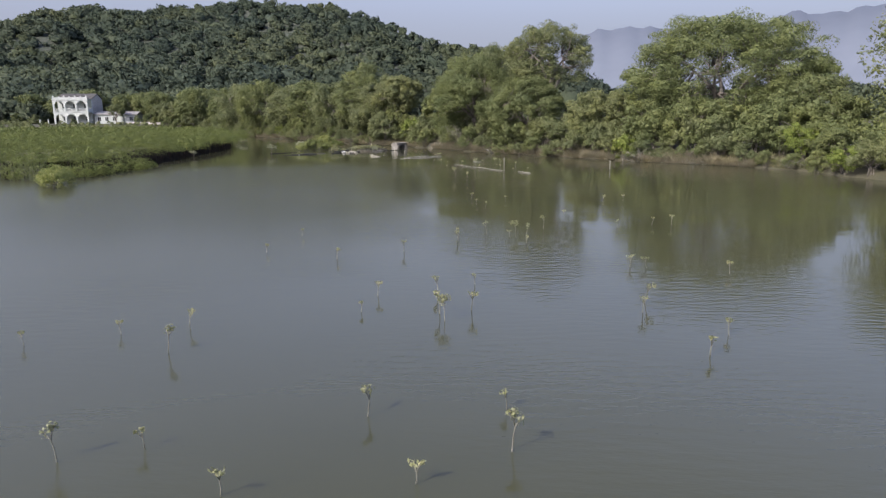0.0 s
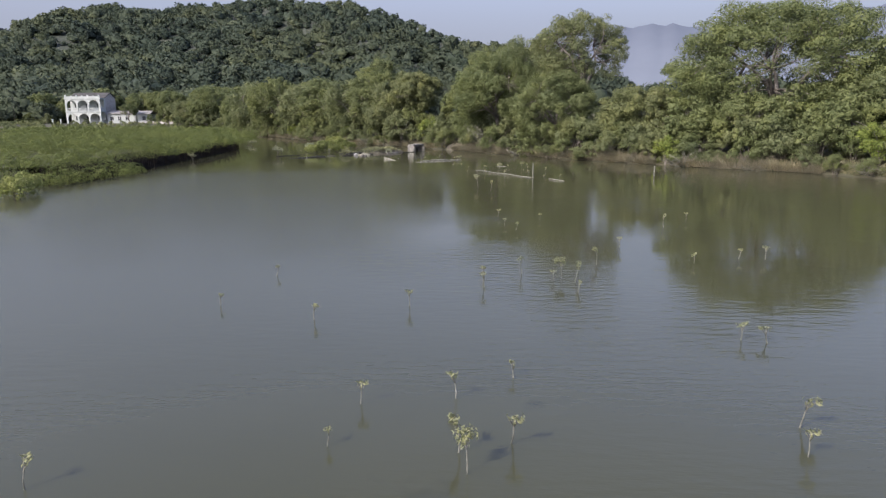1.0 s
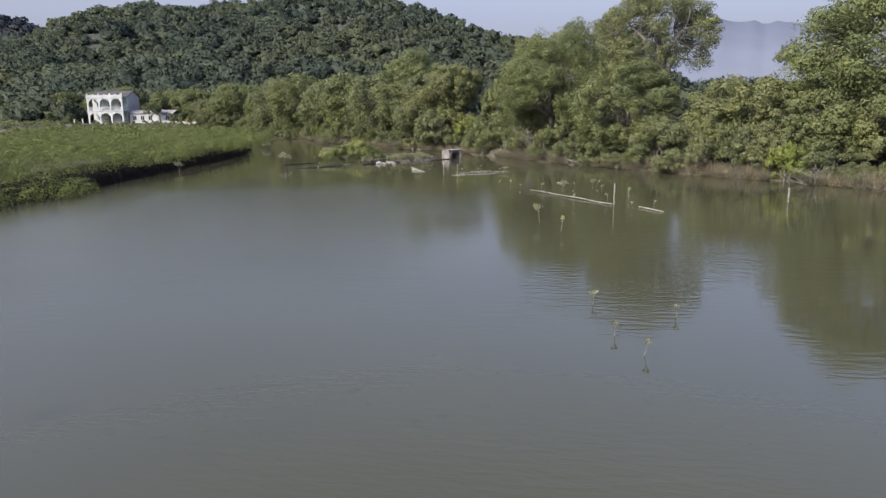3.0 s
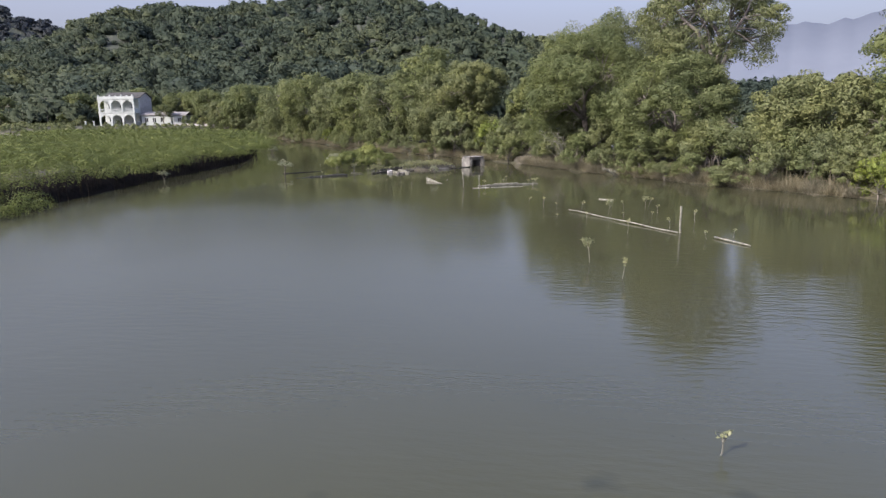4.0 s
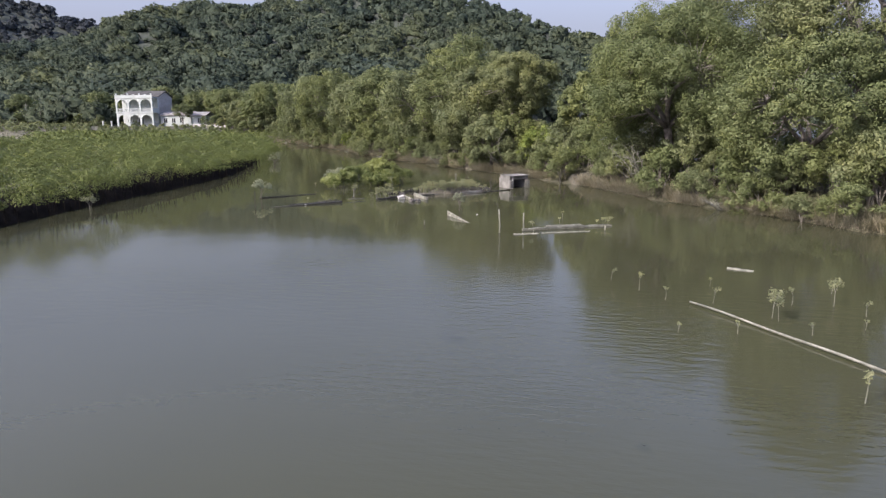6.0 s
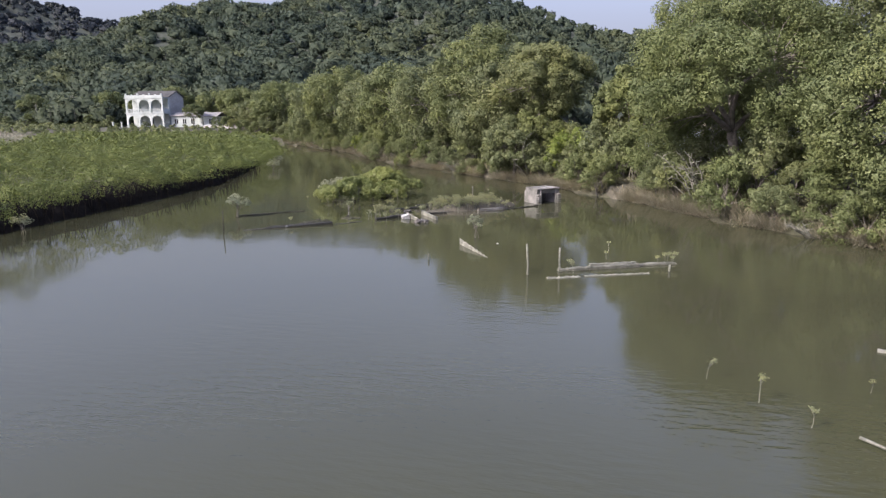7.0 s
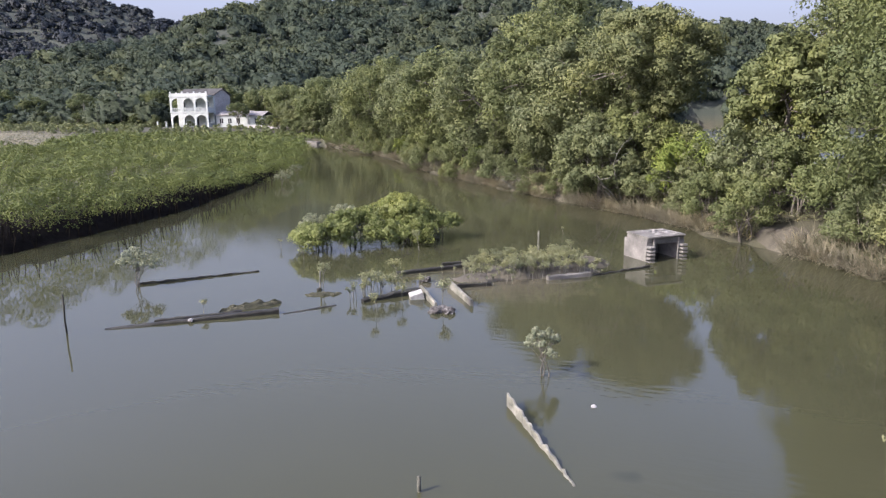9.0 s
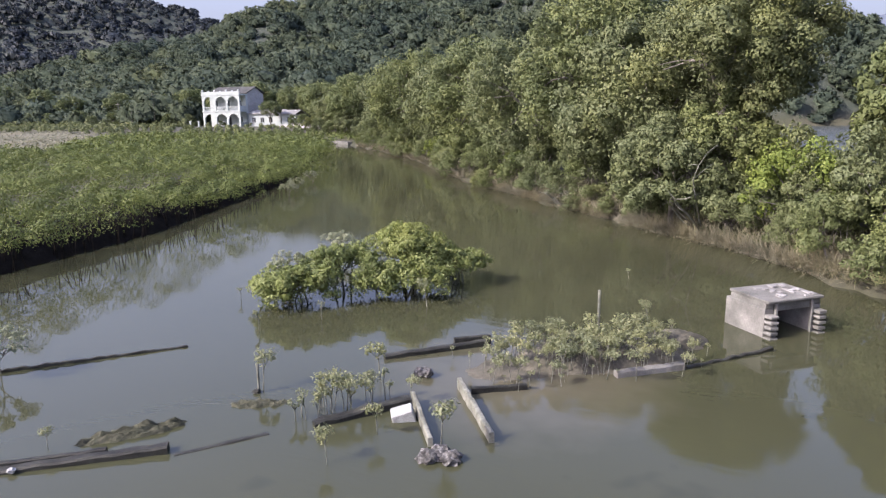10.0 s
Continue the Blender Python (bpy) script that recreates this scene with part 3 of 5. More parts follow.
def tree(x, y, h, r, seed, leaves=20000, size=0.36, material=None, low=0.04, ry=None, airy=0.0, label="", name="tree", group="trees along the creek bank", rz=0.0, fork=0.3, clumps=None, lean=(0, 0), flat=0.8, hole=None, puff=0.78):
    """Broadleaf tree: trunk with limbs, and a crown of leaf clumps; low: the crown's lower edge as a share of its height."""
    rng, rs = random.Random(seed), np.random.RandomState(seed)
    t = thing(name, x, y, land_at(x, y) - 0.1, label or "spreading broadleaf tree with olive green crown on the bank", "tree", group, rz)
    ry = ry or r
    k = clumps or int(32 + r * 7)
    zc, zr = h * (1 + low) / 2, h * (1 - low) / 2
    d = rs.normal(size=(k * 3, 3))
    d = unit(d)
    d = d[d[:, 2] > -0.75][:k]
    rad = rs.uniform(0.27, 0.44, len(d)) * min(r, zr * 1.2) * puff
    f = rs.uniform(0.6, 1.0, len(d))[:, None] ** 0.5
    cen = d * f * np.array([r, ry, zr]) * (1 - 0.62 * rad[:, None] / min(r, zr * 1.2)) + np.array([lean[0], lean[1], zc])
    cen[:, 2] = np.minimum(cen[:, 2], h - rad * 0.8)
    if hole:
        z0, z1, half, (ux_, uy_) = hole
        across = np.abs(cen[:, 0] * uy_ - cen[:, 1] * ux_)
        stay = (cen[:, 2] < z0) | (cen[:, 2] > z1) | (across > half)
        cen, rad = cen[stay], rad[stay]
    V, F = [], []
    fk = Vector((lean[0] * 0.35 + rng.uniform(-0.3, 0.3), lean[1] * 0.35 + rng.uniform(-0.3, 0.3), h * fork))
    tr = 0.018 * h + 0.016 * r
    tube(V, F, limb(rng, (0, 0, -0.3), fk, 0.06), [tr * 1.35, tr * 1.1, tr, tr * 0.92, tr * 0.85], 8)
    mains = []
    for q in range(5):
        th = 2 * math.pi * (q + rng.random() * 0.7) / 5
        e = Vector((lean[0] + math.cos(th) * r * 0.45, lean[1] + math.sin(th) * ry * 0.45, zc + zr * rng.uniform(-0.1, 0.35)))
        pts = limb(rng, fk, e, 0.15, 6)
        tube(V, F, pts, [tr * s for s in (0.6, 0.52, 0.45, 0.37, 0.3, 0.22)], 6)
        mains.append(pts)
    for c in cen:
        c = Vector(c)
        src = min((p for m in mains for p in m[2:]), key=lambda p: (p - c).length)
        if (c - src).length > 0.4:
            tube(V, F, limb(rng, src, c, 0.12, 5), [tr * s for s in (0.22, 0.17, 0.13, 0.09, 0.04)], 5)
    mesh_obj("trunk", V, F, M_BARK, t, "grey-brown trunk and limbs", True)
    per = max(3, int(leaves * 3.7 / len(cen) / 11))
    foliage("crown", cen, rad, 11, per, size * 0.46, size * 0.31, rs, material or M_LEAF, t, share=0.48, shell=0.6, flat=flat, airy=airy, core=0.0, round_=0.62, spread=0.38)
    return t


# nearest trees of the right-hand bank: x, y, height, radius, options
B = "olive green crown over the muddy bank"
tree(41, 55, 13.5, 8.5, 101, 12000, 0.5, label="tall broadleaf tree with " + B)
tree(27.5, 71, 13.4, 11.0, 102, 40000, 0.36, M_LEAF, 0.08, 8.5, label="huge spreading old tree with wide layered crown and bare limbs", fork=0.28, clumps=120, lean=(1.0, 1.0), flat=0.6, puff=0.78, hole=(5.0, 7.6, 2.6, (0.37, 0.93)))
tree(33, 65.0, 7.2, 5.6, 103, 14000, label="bushy low tree with dense green crown at the waterside")
tree(20.5, 72.6, 5.2, 4.2, 119, 12000, label="bushy low tree with dense green crown at the waterside")
tree(24.2, 67.6, 5.2, 4.0, 120, 11000, label="bushy low tree with dense green crown at the waterside")
tree(29.8, 62.6, 5.0, 3.6, 121, 9000, label="bushy low tree with dense green crown at the waterside")
tree(17.0, 77, 6.4, 4.6, 104, 14000, material=M_OLIVE, label="rounded green tree with crown reaching to the water")
tree(12.5, 87.0, 14.6, 6.2, 105, 19000, 0.3, M_OLIVE, 0.42, airy=0.1, puff=0.68, clumps=78, flat=0.66, label="tall airy tree with pale bare limbs showing through", fork=0.4)
tree(9.5, 84.5, 8.0, 5.0, 106, 30000, 0.26, puff=0.68, clumps=80, hole=(2.4, 4.2, 0.8, (0.35, 0.94)), label="dense green tree overhanging the bank")
tree(3.6, 92.5, 11.0, 6.0, 107, 46000, 0.25, label="tall dense tree with rounded crown over the bank", puff=0.64, clumps=92, hole=(3.6, 5.6, 0.8, (0.2, 0.98)))
tree(8.0, 95, 13.0, 6.4, 108, 22000, 0.3, material=M_OLIVE, puff=0.66, clumps=88, label="tall broadleaf tree behind the bank trees")
tree(4.2, 104.3, 13.2, 5.4, 123, 24000, 0.3, low=0.12, label="tall dense green tree behind the bank trees")
tree(-1.2, 103.2, 7.6, 2.7, 109, 10000, 0.42, low=0.12, label="large-leaved green tree beside the creek")
tree(-7.8, 108.4, 9.7, 4.7, 110, 22000, 0.3, material=M_OLIVE, low=0.34, label="olive green tree with crooked bare limbs over the bank")
tree(-9.6, 106.6, 5.0, 2.8, 122, 9000, 0.28, material=M_OLIVE, label="low rounded olive tree leaning over the bank")
tree(-7.7, 106.8, 5.4, 2.3, 124, 8000, 0.28, label="low dense green tree on the bank before a taller one")
tree(-13.2, 115.5, 12.2, 5.2, 111, 17000, label="tall tree with layered olive crown and pale limbs", fork=0.4)
tree(-11.0, 112, 8.8, 5.2, 112, 16000, material=M_OLIVE, label="rounded olive green tree on the bank")
tree(-18.5, 121.0, 9.8, 5.4, 113, 14000, 0.4, M_OLIVE, label="dense rounded tree by the creek")
tree(-25.0, 129, 9.8, 5.4, 114, 13000, 0.42, label="dense rounded tree by the creek")
tree(-31.0, 139, 10.0, 5.8, 115, 12000, 0.46, M_OLIVE, label="dense rounded tree by the creek")
tree(-39.5, 149.5, 11.2, 6.2, 116, 12000, 0.48, label="dense rounded tree by the creek")
tree(-48, 163, 10.6, 6.6, 117, 11000, 0.52, M_OLIVE, label="dense rounded tree at the head of the creek")
tree(-67, 186, 10.5, 6.4, 118, 10000, 0.55, label="rounded grey-green tree at the head of the creek")

# ---------------------------------------------------------------- bushes


def bush(x, y, h, r, seed, leaves=2600, size=0.26, material=None, label="", name="bush", group="bushes on the creek bank", stems=5, low=0.1, z=None, count=14, stem_mat=None, parts=("stem", "foliage"), category="bush", flat=0.8, lobes=(6, 0.5)):
    rng, rs = random.Random(seed), np.random.RandomState(seed)
    t = thing(name, x, y, (land_at(x, y) - 0.05) if z is None else z, label or "dense green bush on the muddy bank", category, group)
    d = unit(rs.normal(size=(count, 3)))
    d[:, 2] = np.abs(d[:, 2]) * 1.5 - 0.45
    rad = rs.uniform(0.28, 0.46, count) * r
    cen = np.stack([d[:, 0] * r * 0.68, d[:, 1] * r * 0.68, h * (low + 0.5 * (1 - low)) + d[:, 2] * h * 0.5 * (1 - low)], 1)
    cen[:, 2] = np.clip(cen[:, 2], h * low, h - rad * 0.6)
    for q in range(stems):
        V, F = [], []
        th = rng.random() * 6.28
        b = Vector((math.cos(th), math.sin(th), 0)) * r * 0.12
        targets = [Vector(c) for c in cen[q::stems]]
        mid = sum(targets, Vector()) / max(1, len(targets))
        mid = b.lerp(mid, 0.55)
        s = 0.012 * h + 0.008
        tube(V, F, limb(rng, b - Vector((0, 0, 0.3)), mid, 0.1, 4), [s * 1.3, s * 1.1, s, s * 0.85], 5)
        for c in targets:
            tube(V, F, limb(rng, mid, c, 0.1, 4), [s * 0.7, s * 0.5, s * 0.35, s * 0.2], 4)
        mesh_obj(parts[0], V, F, stem_mat or M_BARK, t, "", True)
    foliage(parts[1], cen, rad, lobes[0], int(leaves * 1.7 / count / lobes[0]), size * 0.5, size * 0.34, rs, material or M_LEAF, t, share=lobes[1], shell=0.62, spread=0.5, flat=flat, lowest=0.02, core=0.0, round_=0.55)
    return t


def along(line, s):
    """The place s metres along a line of points, and the direction there."""
    for (ax, ay), (bx, by) in zip(line[:-1], line[1:]):
        L = math.hypot(bx - ax, by - ay)
        if s <= L:
            u = s / L
            return ax + (bx - ax) * u, ay + (by - ay) * u, (bx - ax) / L, (by - ay) / L
        s -= L
    return None


def scaled(x, y, z, rz, s, sz=None):
    return pose(x, y, z, 0, 0, rz) @ Matrix.Diagonal((s, s, sz or s, 1))


rb = random.Random(5)
bush_kinds = [bush(20.5, 70.3, 2.8, 1.9, 200 + k, 4300, 0.225, (M_LEAF, M_OLIVE, M_LEAF, M_OLIVE, M_LIME)[k],
                   "dense %s bush overhanging the muddy creek bank" % ("green", "olive", "dark green", "grey-olive", "bright lime green")[k], low=0.05) for k in range(5)]
spots = [(20.5, 70.3), (16.5, 73.2), (11.5, 79.8), (8.0, 83.4), (29.6, 59.0)]
for b, (x, y) in zip(bush_kinds, spots):
    b.matrix_basis = scaled(x, y, land_at(x, y) - 0.05, rb.uniform(0, 360), 1.0)
s = 0.6
while True:
    at = along(RIGHT_BANK, s)
    if at is None:
        break
    x, y, dx, dy = at
    for off, big in ((0.1, 0.72), (1.7, 1.05)):
        o = off + rb.uniform(-0.4, 0.6)
        px, py = x + dy * o, y - dx * o
        if math.hypot(px + 1.2, py - 105.5) < 3.6 and off > 1:
            continue
        mud = -3.2 < px < -0.6 and 95.5 < py < 99.5
        if mud and off < 2:
            continue
        k = rb.choices((0, 1, 2, 3, 4), (4, 5, 4, 4, 0.7))[0]
        sc = big * rb.uniform(0.7, 1.25) * (0.75 if mud else 1)
        dip = rb.choice((0.05, 0.3, 0.45)) if off < 1 else 0.05
        copy_thing(bush_kinds[k], scaled(px, py, land_at(px, py) - dip, rb.uniform(0, 360), sc, sc * rb.uniform(0.8, 1.2)))
    s += rb.uniform(1.9, 2.9)

lime = copy_thing(bush_kinds[4], scaled(-5.3, 103.7, land_at(-5.3, 103.7) - 0.05, 40, 1.0, 1.15))
for k, x, y, sc in ((1, -4.6, 102.2, 0.6), (3, -6.0, 103.8, 0.65), (0, -3.9, 103.4, 0.8), (2, -1.9, 100.6, 1.1), (0, -1.0, 99.6, 1.0)):
    copy_thing(bush_kinds[k], scaled(x, y, land_at(x, y) - 0.05, 70 * k, sc))

for k, x, y, sc in ((0, 34, 46, 1.3), (1, 37, 40, 1.5), (2, 40, 34, 1.4), (3, 43, 28, 1.6), (0, 47, 21, 1.5), (1, 52, 12, 1.7), (2, 56, 3, 1.6), (3, 61, -8, 1.7), (0, 66, -18, 1.6), (1, 72, -30, 1.8), (2, 78, -42, 1.7)):
    copy_thing(bush_kinds[k], scaled(x, y, land_at(x, y) - 0.05, 50 * k, sc))

# undergrowth on the strip of land between creek and lake
rs = np.random.RandomState(31)
ux, uy = np.meshgrid(np.arange(-62, 112, 1.7), np.arange(-55, 180, 1.7))
ux = ux.ravel() + rs.uniform(-0.8, 0.8, ux.size)
uy = uy.ravel() + rs.uniform(-0.8, 0.8, uy.size)
wd = np.maximum(poly_dist(ux, uy, CREEK), poly_dist(ux, uy, LAKE))
keep = (wd < -2.6) & (wd > np.where(uy < 46, -5.5, -12)) & (ux > np.interp(uy, [b[1] for b in RIGHT_BANK], [b[0] for b in RIGHT_BANK])) & (uy < 175)
ux, uy = ux[keep], uy[keep]
ur = rs.uniform(0.9, 1.7, len(ux))
gap = np.exp(-((ux + 0.5) ** 2 + (uy - 107) ** 2) / 45)
view = np.exp(-((ux + 8.4 - 0.165 * (uy - 76.8)) / 2.6) ** 2) * (uy > 102)
ucen = np.stack([ux, uy, land(ux, uy) + ur * rs.uniform(0.5, 1.6, len(ux)) * (1 - 0.95 * gap) * (1 - 0.75 * view)], 1)
p, nrm = clump_leaves(ucen, ur, 150, rs, up=0.4, shell=0.6, spread=0.7, flat=0.9)
v, q = leaf_tris(p, nrm, 0.3, 0.19, rs)
tagged(mesh_obj("undergrowth", v, q, M_LEAF), "tangled green undergrowth below the bank trees", "undergrowth", kind="stuff")

# dry grass hanging over the bank foot
n = 60000
ss = rs.uniform(12, 190, n)
gxy = np.array([along(RIGHT_BANK, a) or (0, 0, 0, 1) for a in ss])
off = np.abs(rs.normal(0.0, 0.6, n)) - 0.6
clumpy = np.sin(ss * 0.9) + np.sin(ss * 0.37 + 1) + np.sin(ss * 2.3) * 0.5
keep = (clumpy > -1.3) & (gxy[:, 0] != 0)
gxy, off = gxy[keep], off[keep]
bx, by = gxy[:, 0] + gxy[:, 3] * off, gxy[:, 1] - gxy[:, 2] * off
bz = np.maximum(land(bx, by), 0) + rs.uniform(0, 0.3, len(bx))
hh = rs.uniform(0.3, 0.9, len(bx))
out = rs.uniform(0.0, 0.5, len(bx))
side = rs.normal(0, 0.2, (len(bx), 2))
root = np.stack([bx, by, bz], 1)
tip = root + np.stack([-gxy[:, 3] * out + side[:, 0], gxy[:, 2] * out + side[:, 1], hh * rs.uniform(-0.15, 1.0, len(bx))], 1)
wdt = np.stack([gxy[:, 2], gxy[:, 3], np.zeros(len(bx))], 1) * 0.011
mid = (root + tip) / 2 + np.array([0, 0, 0.08])
v = np.stack([root - wdt, root + wdt, mid + wdt, mid - wdt, tip + wdt * 0.3, tip - wdt * 0.3], 1).reshape(-1, 3)
b = np.arange(len(bx))[:, None] * 6
q = np.concatenate([b + np.array([0, 1, 2, 3]), b + np.array([3, 2, 4, 5])])
tagged(mesh_obj("dry_grass", v, q, M_DRY), "pale dry grass and reeds hanging over the creek bank", "grass", kind="stuff")

n = 150000
ss = rs.uniform(5, 190, n)
gxy = np.array([along(RIGHT_BANK, a) or (0, 0, 0, 1) for a in ss])
off = rs.uniform(-0.85, 0.8, n) + rs.uniform(0, 1.9, n) ** 2 * 0.5
bx, by = gxy[:, 0] + gxy[:, 3] * off, gxy[:, 1] - gxy[:, 2] * off
bz = land(bx, by)
keep = (bz > 0.02) & (gxy[:, 0] != 0) & (np.hypot(bx + 1.7, by - 97.4) > 1.3)
p = np.stack([bx, by, bz + rs.uniform(0.0, 0.22, n)], 1)[keep]
v, q = leaf_tris(p, rs.normal(size=p.shape) + np.array([-0.5, -0.5, 0.6]), 0.24, 0.045, rs)
tagged(mesh_obj("bank_grass", v, q, M_BANK), "short dry olive grass and weeds on the bank", "grass", kind="stuff")

# earth bank laid bare between the bushes


def mound(name, x, y, lx, ly, h, rz, seed, material, label, category="mud mound", z=0.0, kind="", rough=0.25, n=26):
    rng = random.Random(seed)
    bm = bmesh.new()
    ring = []
    o = rng.random() * 40
    for i in range(n):
        row = []
        u = i / (n - 1)
        for j in range(n):
            w = j / (n - 1)
            a, b = u * 2 - 1, w * 2 - 1
            r = math.hypot(a, b)
            edge = 1 - min(1.0, (r * (1 + 0.25 * noise.noise((a * 1.5 + o, b * 1.5, 0)))) ** 2.2)
            zz = h * edge + h * rough * (noise.noise((a * 4 + o, b * 4, 2)) + 0.6 * noise.noise((a * 9 + o, b * 9, 5))) * min(1, edge * 3) - 0.1 * (1 - edge) ** 3
            row.append(bm.verts.new((a * lx, b * ly, zz)))
        ring.append(row)
    for i in range(n - 1):
        for j in range(n - 1):
            bm.faces.new((ring[i][j], ring[i + 1][j], ring[i + 1][j + 1], ring[i][j + 1]))
    ob = part(name, bm, material, None, "", True)
    ob.matrix_basis = pose(x, y, z, 0, 0, rz)
    return tagged(ob, label, category, kind=kind)


mound("mud_bank", -1.7, 97.4, 1.8, 1.1, 0.75, -57, 61, M_MUD, "bare tan earth bank slumping into the creek", "earth bank")
mound("mud_bank", -4.6, 102.0, 1.6, 0.8, 0.6, -55, 62, M_MUD, "bare tan earth bank slumping into the creek", "earth bank")
mound("mud_bank", -13.0, 111.0, 2.2, 0.7, 0.6, -50, 64, M_MUD, "eroded brown earth bank under overhanging bushes", "earth bank")

# dead branches on the bank


def dead_branches(x, y, h, r, seed, n, label, tilt=(0, 0), z=None, thick=1.0):
    rng = random.Random(seed)
    t = thing("dead_branches", x, y, max(land_at(x, y), 0.0) - 0.05 if z is None else z, label, "dead branches", "dead branches on the bank")
    for q in range(n):
        V, F = [], []
        th = 2 * math.pi * (q + rng.random()) / n
        e = Vector((math.cos(th) * r * rng.uniform(0.4, 1) + tilt[0], math.sin(th) * r * rng.uniform(0.4, 1) + tilt[1], h * rng.uniform(0.3, 1)))
        pts = limb(rng, (math.cos(th) * 0.1, math.sin(th) * 0.1, -0.1), e, 0.22, 7)
        s = rng.uniform(0.025, 0.05) * thick
        tube(V, F, pts, [s, s * 0.9, s * 0.8, s * 0.65, s * 0.5, s * 0.35, s * 0.15], 5)
        for i in (2, 3, 4, 5):
            e2 = pts[i] + Vector((rng.uniform(-1, 1), rng.uniform(-1, 1), rng.uniform(-0.3, 0.8))) * r * 0.4
            tube(V, F, limb(rng, pts[i], e2, 0.2, 4), [s * 0.5, s * 0.4, s * 0.25, s * 0.1], 4)
        mesh_obj("branch", V, F, M_DEAD, t, "", True)
    return t


dead_branches(-15.2, 112.9, 1.1, 1.3, 71, 9, "tangle of bleached dead branches fallen into the creek", (-0.6, -0.5))
dead_branches(1.9, 91.2, 3.0, 1.3, 72, 10, "bleached dead shrub standing on the bank", (-1.5, -0.9), thick=1.4)
dead_branches(18.6, 68.2, 1.5, 2.2, 73, 11, "tangle of bare grey branches at the water's edge", (-0.5, -0.8))
dead_branches(28.5, 57.4, 0.7, 1.8, 74, 7, "bare grey driftwood branches along the bank", (-0.5, -0.5))
dead_branches(23.3, 64.2, 0.7, 1.8, 75, 7, "bare grey driftwood branches along the bank", (-0.5, -0.5))
dead_branches(5.6, 84.4, 0.8, 1.3, 76, 7, "bare grey roots and branches dipping into the water", (-0.6, -0.5))
dead_branches(3.0, 93.0, 4.2, 1.8, 77, 6, "bleached bare branches among the bank trees", (-0.6, -0.6))
dead_branches(-8.4, 105.8, 3.8, 2.2, 78, 6, "crooked bleached branches among the bank trees", (-0.8, -0.8))

# ---------------------------------------------------------------- mangrove thicket on the left
FIELD = [(-74, 130), (-97, 150), (-112, 172), (-128, 187), (-150, 194), (-300, 200), (-300, 140), (-130, 122), (-88, 126)]
rs = np.random.RandomState(41)


def thicket(name, step, near, far, per, size, rad, label):
    """Round low plants standing close together, between near and far metres from the bend of the creek."""
    tx, ty = np.meshgrid(np.arange(-150, -26, step), np.arange(50, 192, step))
    tx = tx.ravel() + rs.uniform(-0.5, 0.5, tx.size) * step
    ty = ty.ravel() + rs.uniform(-0.5, 0.5, ty.size) * step
    d = -poly_dist(tx, ty, CREEK)
    fd = poly_dist(tx, ty, FIELD)
    keep = (d + 0.9 * wob(tx * 3.3, ty * 3.3) + 0.5 * wob(tx * 9, ty * 9) > -2.2) & (np.hypot(tx + 14, ty - 80) >= near) & (np.hypot(tx + 14, ty - 80) < far) & (fd < 0) & (ty < 187 - 0.06 * (tx + 60)) & (tx < -27 - 0.45 * np.clip(ty - 102, 0, None)) & (ty > 49)
    tx, ty, d = tx[keep], ty[keep], d[keep]
    r = rad * rs.uniform(0.6, 1.35, len(tx))
    top = 1.9 + 0.3 * wob(tx * 5.1, ty * 5.1) + 0.3 * wob(tx * 0.9, ty * 0.9) + 0.25 * wob(tx * 2.2, ty * 2.2) + rs.uniform(-0.35, 0.25, len(tx)) - 0.55 * np.clip((ty - 120) / 60, 0, 1)
    front = ty < 66 + 1.5 * wob(tx * 4, ty * 4)
    top = np.where(front, np.maximum(top * np.clip((d + 2.2) / 4.5, 0.3, 1) * rs.uniform(0.75, 1.05, len(tx)), 0.4), top)
    cen = np.stack([tx, ty, np.maximum(top - r * 0.6, 0.25)], 1)
    p, nrm = clump_leaves(cen, r, per, rs, up=0.5, shell=0.75, spread=0.45, flat=0.85)
    lowest = np.repeat(np.where(front, 0.08, 1.12 + 0.15 * wob(tx * 8, ty * 8)), per)
    ok = p[:, 2] > lowest
    v, q = leaf_tris(p[ok], nrm[ok], size, size * 0.6, rs)
    soft = unit(0.9 * unit(p - np.repeat(cen, per, axis=0)) + 0.45 * unit(nrm))[ok]
    ob = mesh_obj(name, v, q, M_MANGROVE, smooth=True)
    ob.data.normals_split_custom_set_from_vertices(np.repeat(soft, 3, axis=0))
    return tagged(ob, label, "mangroves", kind="stuff")


thicket("mangrove_thicket", 1.05, 0, 42, 330, 0.085, 0.85, "dense low mangrove thicket with yellow-green leaves at the water's edge")
thicket("mangrove_thicket", 1.2, 42, 72, 170, 0.13, 1.0, "dense low mangrove thicket with yellow-green leaves")
thicket("mangrove_thicket", 1.6, 72, 400, 56, 0.32, 1.2, "low mangrove thicket stretching to the house")
# stems below the thicket's edge, coloured near-black to stand for the shade
V, F = [], []
rng = random.Random(43)
s = 0.0
while s < 165:
    at = along(LEFT_BANK, s)
    if at is None:
        break
    x, y, dx, dy = at
    for q in range(5):
        o = rng.uniform(0.0, 2.6)
        bx_, by_ = x + dy * o, y - dx * o
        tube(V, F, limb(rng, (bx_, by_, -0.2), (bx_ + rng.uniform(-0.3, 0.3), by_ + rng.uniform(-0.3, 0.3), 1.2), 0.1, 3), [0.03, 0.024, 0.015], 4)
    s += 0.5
tagged(mesh_obj("mangrove_stems", V, F, M_THICKET_SHADE), "mangrove stems coloured as deep shade under the thicket's edge", "mangrove stems", kind="stuff")

